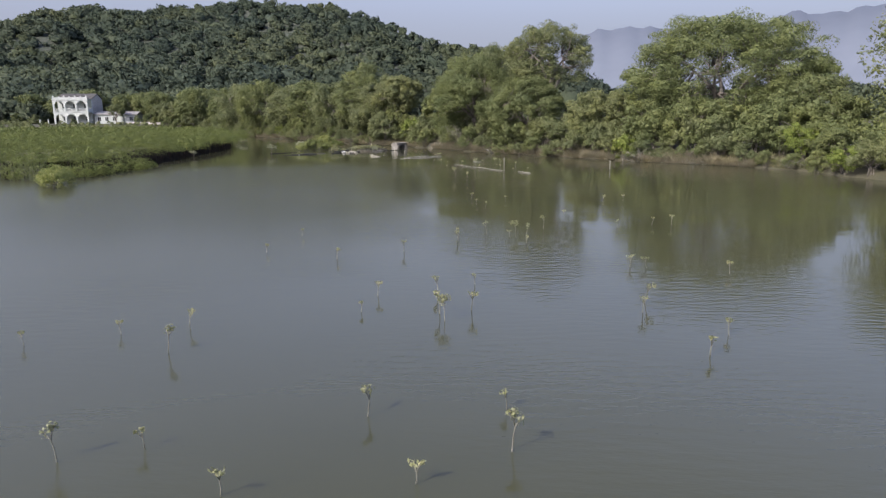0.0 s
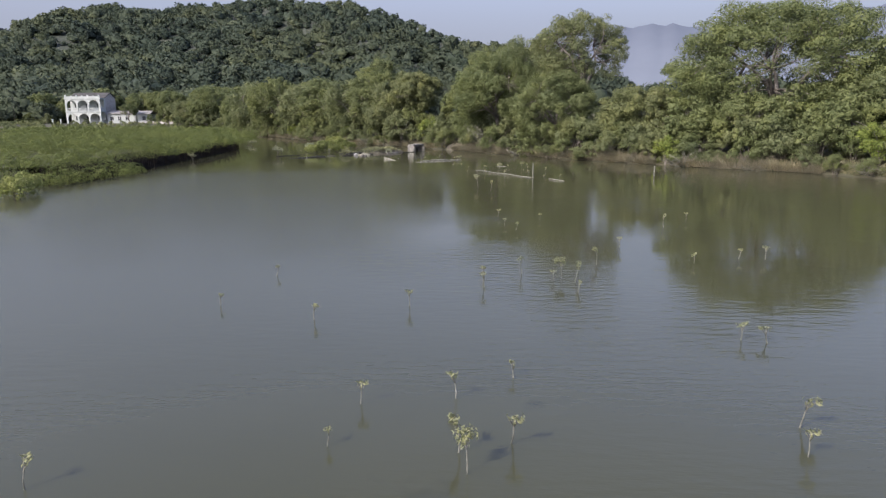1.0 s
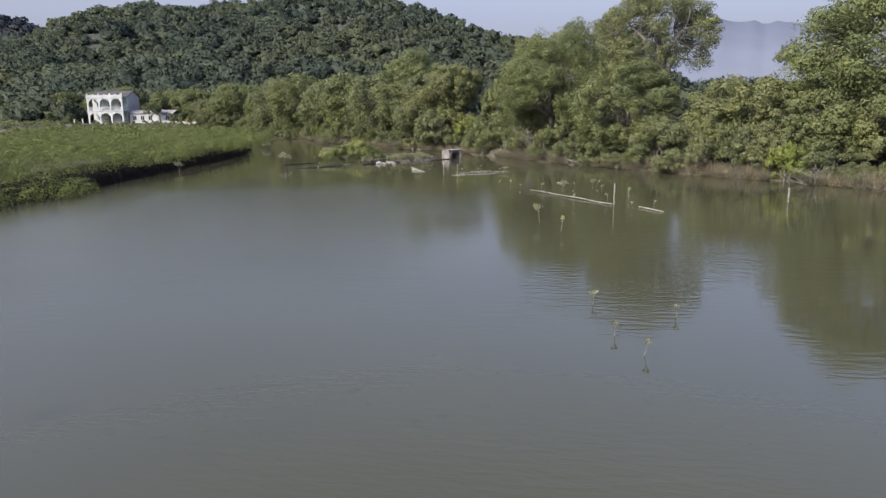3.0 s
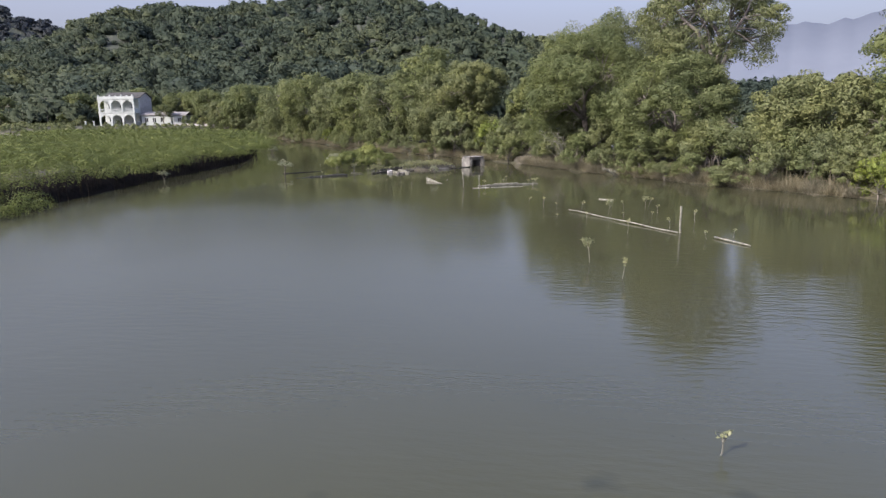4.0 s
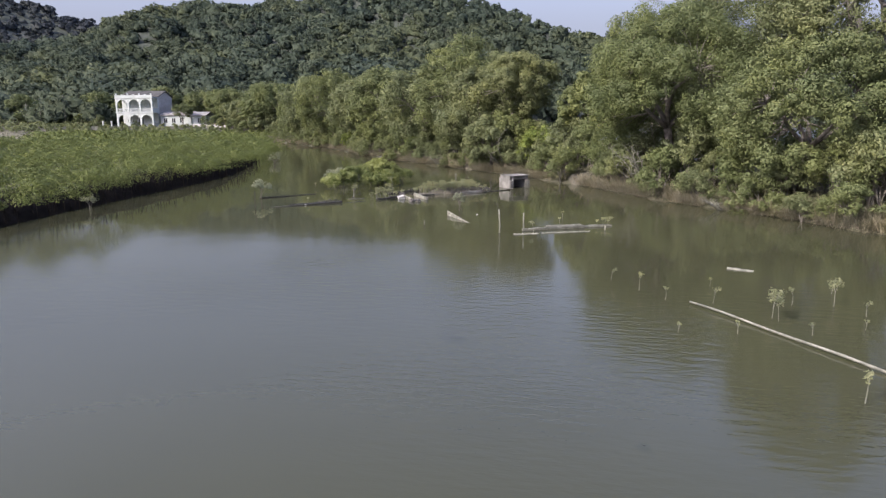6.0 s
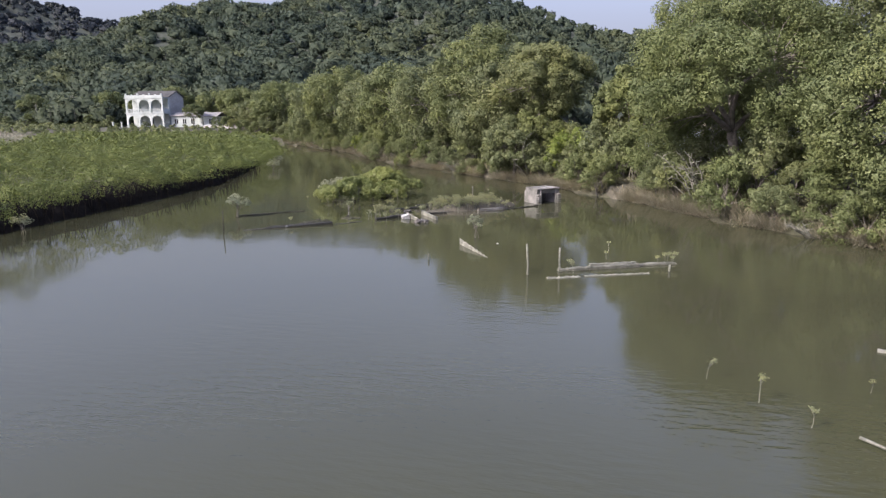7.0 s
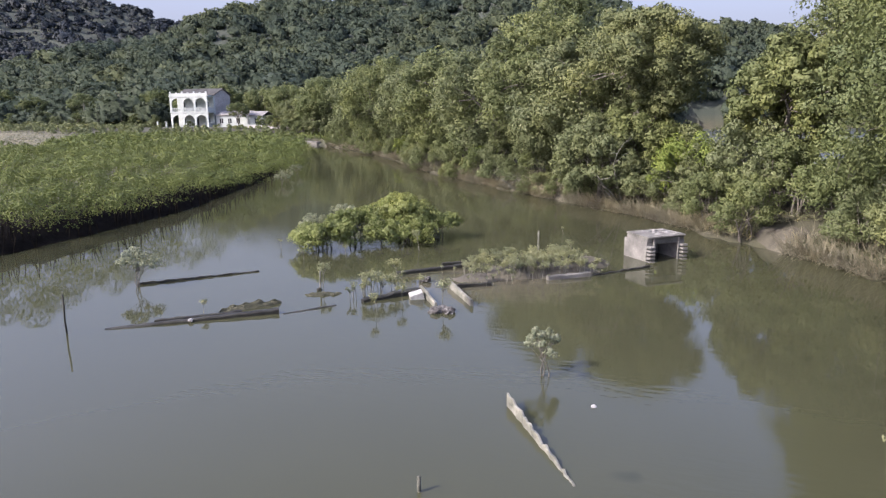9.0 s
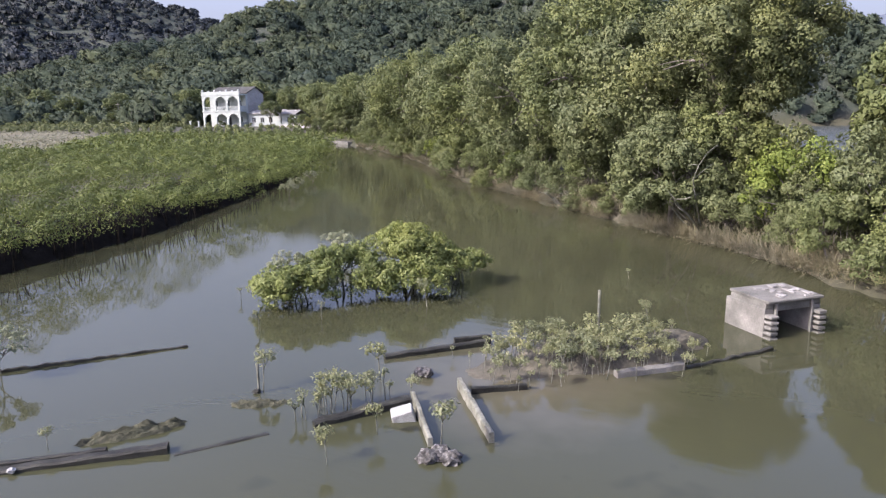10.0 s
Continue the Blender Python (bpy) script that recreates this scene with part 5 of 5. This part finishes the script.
for k in range(230):
    u, w = rng.gauss(0, 0.55), rng.gauss(-0.15, 0.5)
    if abs(u) > 1.1 or abs(w) > 1.1:
        continue
    cx, sx = math.cos(radians(32)), math.sin(radians(32))
    x, y = -10.5 + 2.5 * u * cx - 1.15 * w * sx, 90.6 + 2.5 * u * sx + 1.15 * w * cx
    copy_thing(kinds[rng.choice((0, 1, 2, 4, 4))], scaled(x, y, 0.18 * max(0, 1 - u * u - w * w), rng.uniform(0, 360), rng.uniform(0.45, 0.85)))
for k in range(26):
    u = rng.random()
    x, y = -14.9 + 1.5 * u + rng.uniform(-0.25, 0.25), 86.2 + 1.3 * u + rng.uniform(-0.25, 0.25)
    copy_thing(kinds[rng.choice((0, 2, 4))], scaled(x, y, 0, rng.uniform(0, 360), rng.uniform(0.6, 0.95)))

# concrete sluice box: x axis along its long side, y axis across
SL = thing("sluice_box", -6.85, 93.25, 0.0, "weathered open-ended concrete sluice box with toothed brick ends", "sluice", "", 0)
ang = 128.5
SL.matrix_basis = pose(-6.85, 93.25, 0, 0, 0, ang)
rng = random.Random(9)
LEN, WID, HT = 1.4, 1.66, 0.83
for y0, nm in ((-0.26, "side_wall"), (-WID, "side_wall")):
    bm = bmesh.new()
    box(bm, 0.12, y0, -0.3, LEN, y0 + 0.26, HT - 0.14, 0.008, rng, 0.015)
    box(bm, 0.12, y0 + 0.03, HT - 0.14, LEN - 0.12, y0 + 0.24, HT - 0.002, 0.006, rng, 0.012)
    part(nm, bm, M_CONCRETE, SL)
    for k in range(5):
        bm = bmesh.new()
        box(bm, -0.1, y0 + 0.02, 0.0, 0.122, y0 + 0.25, 0.075, 0.01, rng, 0.012)
        br = part("brick", bm, M_CONCRETE, SL)
        br.location = (0, 0, -0.04 + k * 0.132)
bm = bmesh.new()
box(bm, 0.03, -WID + 0.02, HT, LEN - 0.08, -0.02, HT + 0.07, 0.01, rng, 0.015)
part("top_slab", bm, M_CONCRETE, SL, "pale weathered concrete slab")
for k in range(22):
    bm = bmesh.new()
    u_, w_ = rng.uniform(0.12, LEN - 0.22), rng.uniform(-WID + 0.15, -0.15)
    a_, b_ = rng.uniform(0.03, 0.12), rng.uniform(0.03, 0.08)
    box(bm, u_ - a_, w_ - b_, HT + 0.068, u_ + a_, w_ + b_, HT + rng.uniform(0.085, 0.11), 0.012, rng, 0.006)
    part("rubble", bm, M_TILE, SL, "pale broken concrete scab")
bm = bmesh.new()
box(bm, 0.16, -WID + 0.262, HT - 0.24, 0.34, -0.262, HT - 0.002, 0.006, rng, 0.012)
part("lintel", bm, M_CONCRETE, SL)
for y0 in (-0.3, -WID + 0.3):
    bm = bmesh.new()
    box(bm, 0.05, y0 - 0.03, -0.1, 0.115, y0 + 0.03, HT - 0.02, 0.005, rng, 0.008)
    part("gate_post", bm, M_CONCRETE, SL)
bm = bmesh.new()
box(bm, LEN - 0.2, -WID + 0.262, -0.3, LEN - 0.05, -0.262, HT - 0.3, 0.005, rng, 0.01)
part("back_wall", bm, M_CONCRETE, SL)

# ---------------------------------------------------------------- the house
HS = thing("house", -113.6, 199.6, 2.35, "white two-storey house with arched verandahs and grey roof", "house")
W, D, VD, FL = 10.1, 8.7, 2.6, 3.55


def arch_wall(x0, x1, z0, z1, y, thick, bays, spring, pier):
    """A wall in the xz plane with round-headed openings."""
    bm = bmesh.new()
    bw = (x1 - x0 - pier) / bays
    ow = bw - pier
    for face_y in (y, y + thick):
        for k in range(bays):
            bx0 = x0 + k * bw
            box_pts = [(bx0, z0), (bx0 + pier, z0), (bx0 + pier, z1), (bx0, z1)]
            bm.faces.new([bm.verts.new((a, face_y, c)) for a, c in box_pts])
            cx, r = bx0 + pier + ow / 2, ow / 2
            prev = (cx - r, z0 + spring)
            for i in range(1, 17):
                th = math.pi * (1 - i / 16)
                cur = (cx + r * math.cos(th), z0 + spring + r * 0.92 * math.sin(th))
                bm.faces.new([bm.verts.new(p) for p in ((prev[0], face_y, prev[1]), (cur[0], face_y, cur[1]), (cur[0], face_y, z1), (prev[0], face_y, z1))])
                if face_y == y:
                    bm.faces.new([bm.verts.new(p) for p in ((prev[0], y, prev[1]), (prev[0], y + thick, prev[1]), (cur[0], y + thick, cur[1]), (cur[0], y, cur[1]))])
                prev = cur
            if face_y == y:
                for xx in (cx - r, cx + r):
                    bm.faces.new([bm.verts.new(p) for p in ((xx, y, z0), (xx, y + thick, z0), (xx, y + thick, z0 + spring), (xx, y, z0 + spring))])
        bm.faces.new([bm.verts.new((a, face_y, c)) for a, c in ((x1 - pier, z0), (x1, z0), (x1, z1), (x1 - pier, z1))])
    for xx in (x0, x1):
        bm.faces.new([bm.verts.new(p) for p in ((xx, y, z0), (xx, y + thick, z0), (xx, y + thick, z1), (xx, y, z1))])
    bmesh.ops.remove_doubles(bm, verts=bm.verts, dist=0.001)
    return bm


def simple(name, dims, material, parent, label="", bevel=0.0):
    bm = bmesh.new()
    box(bm, *dims, 0.0, None, bevel)
    return part(name, bm, material, parent, label)


for st_, z0 in ((0, 0.0), (1, FL)):
    part("arcade", arch_wall(0, W, z0, z0 + FL - 0.25, 0, 0.3, 3, 1.55 if st_ == 0 else 1.75, 0.45), M_PAINT, HS, "white wall with three round arches")
    simple("cornice", (-0.12, -0.12, z0 + FL - 0.25, W + 0.12, VD, z0 + FL, ), M_PAINT, HS)
    # verandah side opening
    part("side_pier", (lambda b: (box(b, W - 0.3, VD - 0.35, z0, W, VD, z0 + FL - 0.25), b)[1])(bmesh.new()), M_PAINT, HS)
    simple("side_rail", (W - 0.25, 0.3, z0, W - 0.05, VD - 0.35, z0 + 0.95), M_PAINT, HS)
    simple("verandah_back", (0, VD, z0, W, VD + 0.25, z0 + FL), M_PAINT, HS)
    for k in range(3):
        xc = 1.75 + k * 3.25
        if st_ == 0 and k == 1:
            simple("door", (xc - 0.6, VD - 0.06, 0.05, xc + 0.6, VD - 0.005, 2.2), M_DARK, HS, "dark double door")
        else:
            wdw = simple("window", (xc - 0.42, VD - 0.05, z0 + 1.0, xc + 0.42, VD - 0.005, z0 + 2.15), M_DARK, HS, "dark window")
            for fx0 in (-0.5, -0.04, 0.42):
                simple("frame", (xc + fx0, VD - 0.1, z0 + 0.9, xc + fx0 + 0.08, VD - 0.052, z0 + 2.35), M_PAINT, wdw)
for k in range(30):
    xx = 0.5 + k * (W - 1.0) / 29
    simple("baluster", (xx - 0.05, 0.08, FL, xx + 0.05, 0.2, FL + 0.75), M_PAINT, HS)
simple("handrail", (0.3, 0.05, FL + 0.75, W - 0.3, 0.24, FL + 0.87), M_PAINT, HS)
simple("parapet", (-0.05, 0.0, 2 * FL, W + 0.05, 0.22, 2 * FL + 0.55), M_PAINT, HS)
for k in range(7):
    xx = 0.25 + k * (W - 0.5) / 6
    bm = bmesh.new()
    box(bm, xx - 0.2, -0.03, 2 * FL + 0.55, xx + 0.2, 0.25, 2 * FL + (0.95 if k % 2 == 0 else 0.75), 0, None, 0.05)
    part("merlon", bm, M_PAINT, HS)
simple("side_wall", (W - 0.25, VD + 0.25, 0, W, D, 2 * FL + 0.1), M_GREYWALL, HS, "shaded grey rendered wall")
simple("side_wall", (0, VD + 0.25, 0, 0.25, D, 2 * FL + 0.1), M_GREYWALL, HS)
simple("back_wall", (0.25, D - 0.25, 0, W - 0.25, D, 2 * FL + 0.1), M_GREYWALL, HS)
bm = bmesh.new()
ye, ym, yb, ze, zm = VD - 0.2, VD + 3.3, D + 0.3, 2 * FL + 0.1, 2 * FL + 1.55
for x0, x1 in ((-0.25, W + 0.25),):
    prof = [(ye, ze), (ym, zm), (yb, ze), (yb, ze + 0.16), (ym, zm + 0.16), (ye, ze + 0.16)]
    A = [bm.verts.new((x0, a, c)) for a, c in prof]
    Bv = [bm.verts.new((x1, a, c)) for a, c in prof]
    for i in range(6):
        bm.faces.new((A[i], A[(i + 1) % 6], Bv[(i + 1) % 6], Bv[i]))
    bm.faces.new((A[0], A[1], A[4], A[5])), bm.faces.new((A[1], A[2], A[3], A[4]))
    bm.faces.new((Bv[0], Bv[1], Bv[4], Bv[5])), bm.faces.new((Bv[1], Bv[2], Bv[3], Bv[4]))
part("roof", bm, M_ROOF, HS, "dark grey pitched roof")
bm = bmesh.new()
for xx in (W - 0.22, 0.02):
    g = [bm.verts.new((x_, a, c)) for x_ in (xx, xx + 0.2) for a, c in ((VD + 0.3, ze), (ym, zm), (D - 0.1, ze))]
    bm.faces.new(g[:3]), bm.faces.new(g[3:][::-1])
part("gable", bm, M_GREYWALL, HS)


def annex(x, y, w, d, h, label, wins):
    a = thing("annex", x, y, 2.3, label, "house", "annexes beside the house")
    simple("wall", (0, 0, 0, w, d, h), M_PAINT, a)
    for wx in wins:
        wdw = simple("window", (wx - 0.45, -0.03, 0.95, wx + 0.45, -0.003, 2.0), M_DARK, a, "dark window")
        simple("frame", (wx - 0.04, -0.06, 0.95, wx + 0.04, -0.031, 2.0), M_PAINT, wdw)
        simple("sill", (wx - 0.55, -0.1, 0.85, wx + 0.55, -0.002, 0.945), M_PAINT, wdw)
    bm = bmesh.new()
    prof = [(-0.35, h - 0.05), (d / 2, h + 0.8), (d + 0.35, h - 0.05), (d + 0.35, h + 0.1), (d / 2, h + 0.95), (-0.35, h + 0.1)]
    A = [bm.verts.new((-0.2, p, c)) for p, c in prof]
    Bv = [bm.verts.new((w + 0.2, p, c)) for p, c in prof]
    for i in range(6):
        bm.faces.new((A[i], A[(i + 1) % 6], Bv[(i + 1) % 6], Bv[i]))
    bm.faces.new(A), bm.faces.new(Bv)
    part("roof", bm, M_TILE, a, "pale weathered tiled roof")
    for k in range(int(w / 0.45)):
        simple("roof_rib", (0.1 + k * 0.45, -0.34, h + 0.1, 0.2 + k * 0.45, -0.2, h + 0.2), M_TILE, a)
    return a


annex(-102.9, 201.6, 8.4, 4.5, 2.75, "single-storey white annex with pale tiled roof beside the house", (1.4, 3.6, 5.8))
annex(-93.6, 200.6, 3.6, 4.0, 2.6, "small white outbuilding with a dark window", (1.9,))
for x, y in ((-118.6, 201.0), (-116.2, 201.0)):
    g = thing("gate_post", x, y, land_at(x, y), "white painted gate post beside the house", "gate post", "gate posts")
    simple("shaft", (-0.15, -0.15, -0.2, 0.15, 0.15, 1.2), M_PAINT, g)
    simple("cap", (-0.2, -0.2, 1.2, 0.2, 0.2, 1.32), M_PAINT, g)
board("low_wall", (-91, 196.2), (-78, 191.5), 0.3, 2.9, 2.8, 551, M_GREYWALL, "low grey garden wall beside the house", "wall", z=0.5)
for x, y, h in ((-131.1, 203.2, 8.0), (-143.7, 204.7, 6.0), (-139.0, 204.0, 5.0)):
    gz = land_at(x, y)
    u = thing("utility_pole", x, y, gz, "grey wooden utility pole at the field's edge", "utility pole", "utility poles")
    V, F = [], []
    tube(V, F, [(0, 0, -0.3), (0.03, 0, h / 2), (0, 0, h)], [0.1, 0.09, 0.08], 8)
    mesh_obj("pole", V, F, M_TIMBER, u, "", True)
    simple("crossarm", (-0.7, -0.06, h - 0.6, 0.7, 0.06, h - 0.48), M_TIMBER, u)
# concrete weir at the head of the creek
board("weir", (-70, 179.5), (-62.5, 174.2), 0.8, 0.5, 0.45, 552, M_CONCRETE, "pale concrete weir at the head of the creek", "weir", z=-0.5)

# trees round the house and the head of the creek
HT_ = "trees round the house"
far_kinds = [tree(-58, 181, 8.5, 4.6, 601, 7000, 0.5, M_LEAF, 0.1, group=HT_, label="rounded dark green tree below the hill"),
             tree(-84, 203, 9.5, 5.0, 602, 7000, 0.5, M_LEAF, 0.15, group=HT_, label="leafy green tree beside the white house"),
             tree(-74, 190, 6.5, 5.0, 603, 7000, 0.45, M_OLIVE, 0.05, group=HT_, label="broad grey-green tree near the house"),
             tree(-95.0, 198.6, 5.6, 2.6, 604, 2500, 0.4, M_LEAF, 0.35, group=HT_, label="small leafy tree in front of the annex", airy=0.2)]
for k, x, y, sc in ((0, -90, 210, 1.1), (1, -98, 214, 1.0), (0, -120, 213, 0.9), (1, -128, 212, 1.0), (2, -79, 196, 0.9), (2, -67, 183, 0.75), (1, -72, 200, 1.1), (0, -64, 196, 1.2), (2, -56, 175, 0.8),
                    (0, -50, 178, 1.2), (1, -42, 172, 1.1), (0, -36, 160, 1.0), (1, -140, 214, 0.9), (0, -155, 216, 1.0), (1, -170, 214, 0.9), (0, -110, 216, 1.2), (2, -61, 178, 0.6), (0, -190, 222, 1.1), (1, -215, 228, 1.0)):
    copy_thing(far_kinds[k], scaled(x, y, land_at(x, y) - 0.1, (k * 77 + x * 13) % 360, sc))
for k, x, y, sc in ((1, -122, 204, 1.0), (2, -127, 203, 1.1), (0, -135, 206, 1.3), (2, -147, 205, 1.2), (1, -152, 204, 1.0), (2, -160, 207, 1.4), (0, -168, 205, 1.2), (1, -178, 208, 1.4), (2, -186, 207, 1.3), (0, -198, 212, 1.5),
                    (3, -107, 197.6, 0.5), (1, -110.5, 197.2, 0.4), (3, -100, 198.3, 0.3), (0, -88, 196.5, 0.8), (2, -84, 194.5, 0.9), (1, -97, 197.8, 0.3), (3, -80, 190, 0.9), (0, -75, 185.5, 0.9), (2, -71, 183, 0.9)):
    copy_thing(bush_kinds[k], scaled(x, y, land_at(x, y) - 0.05, x * 31 % 360, sc))
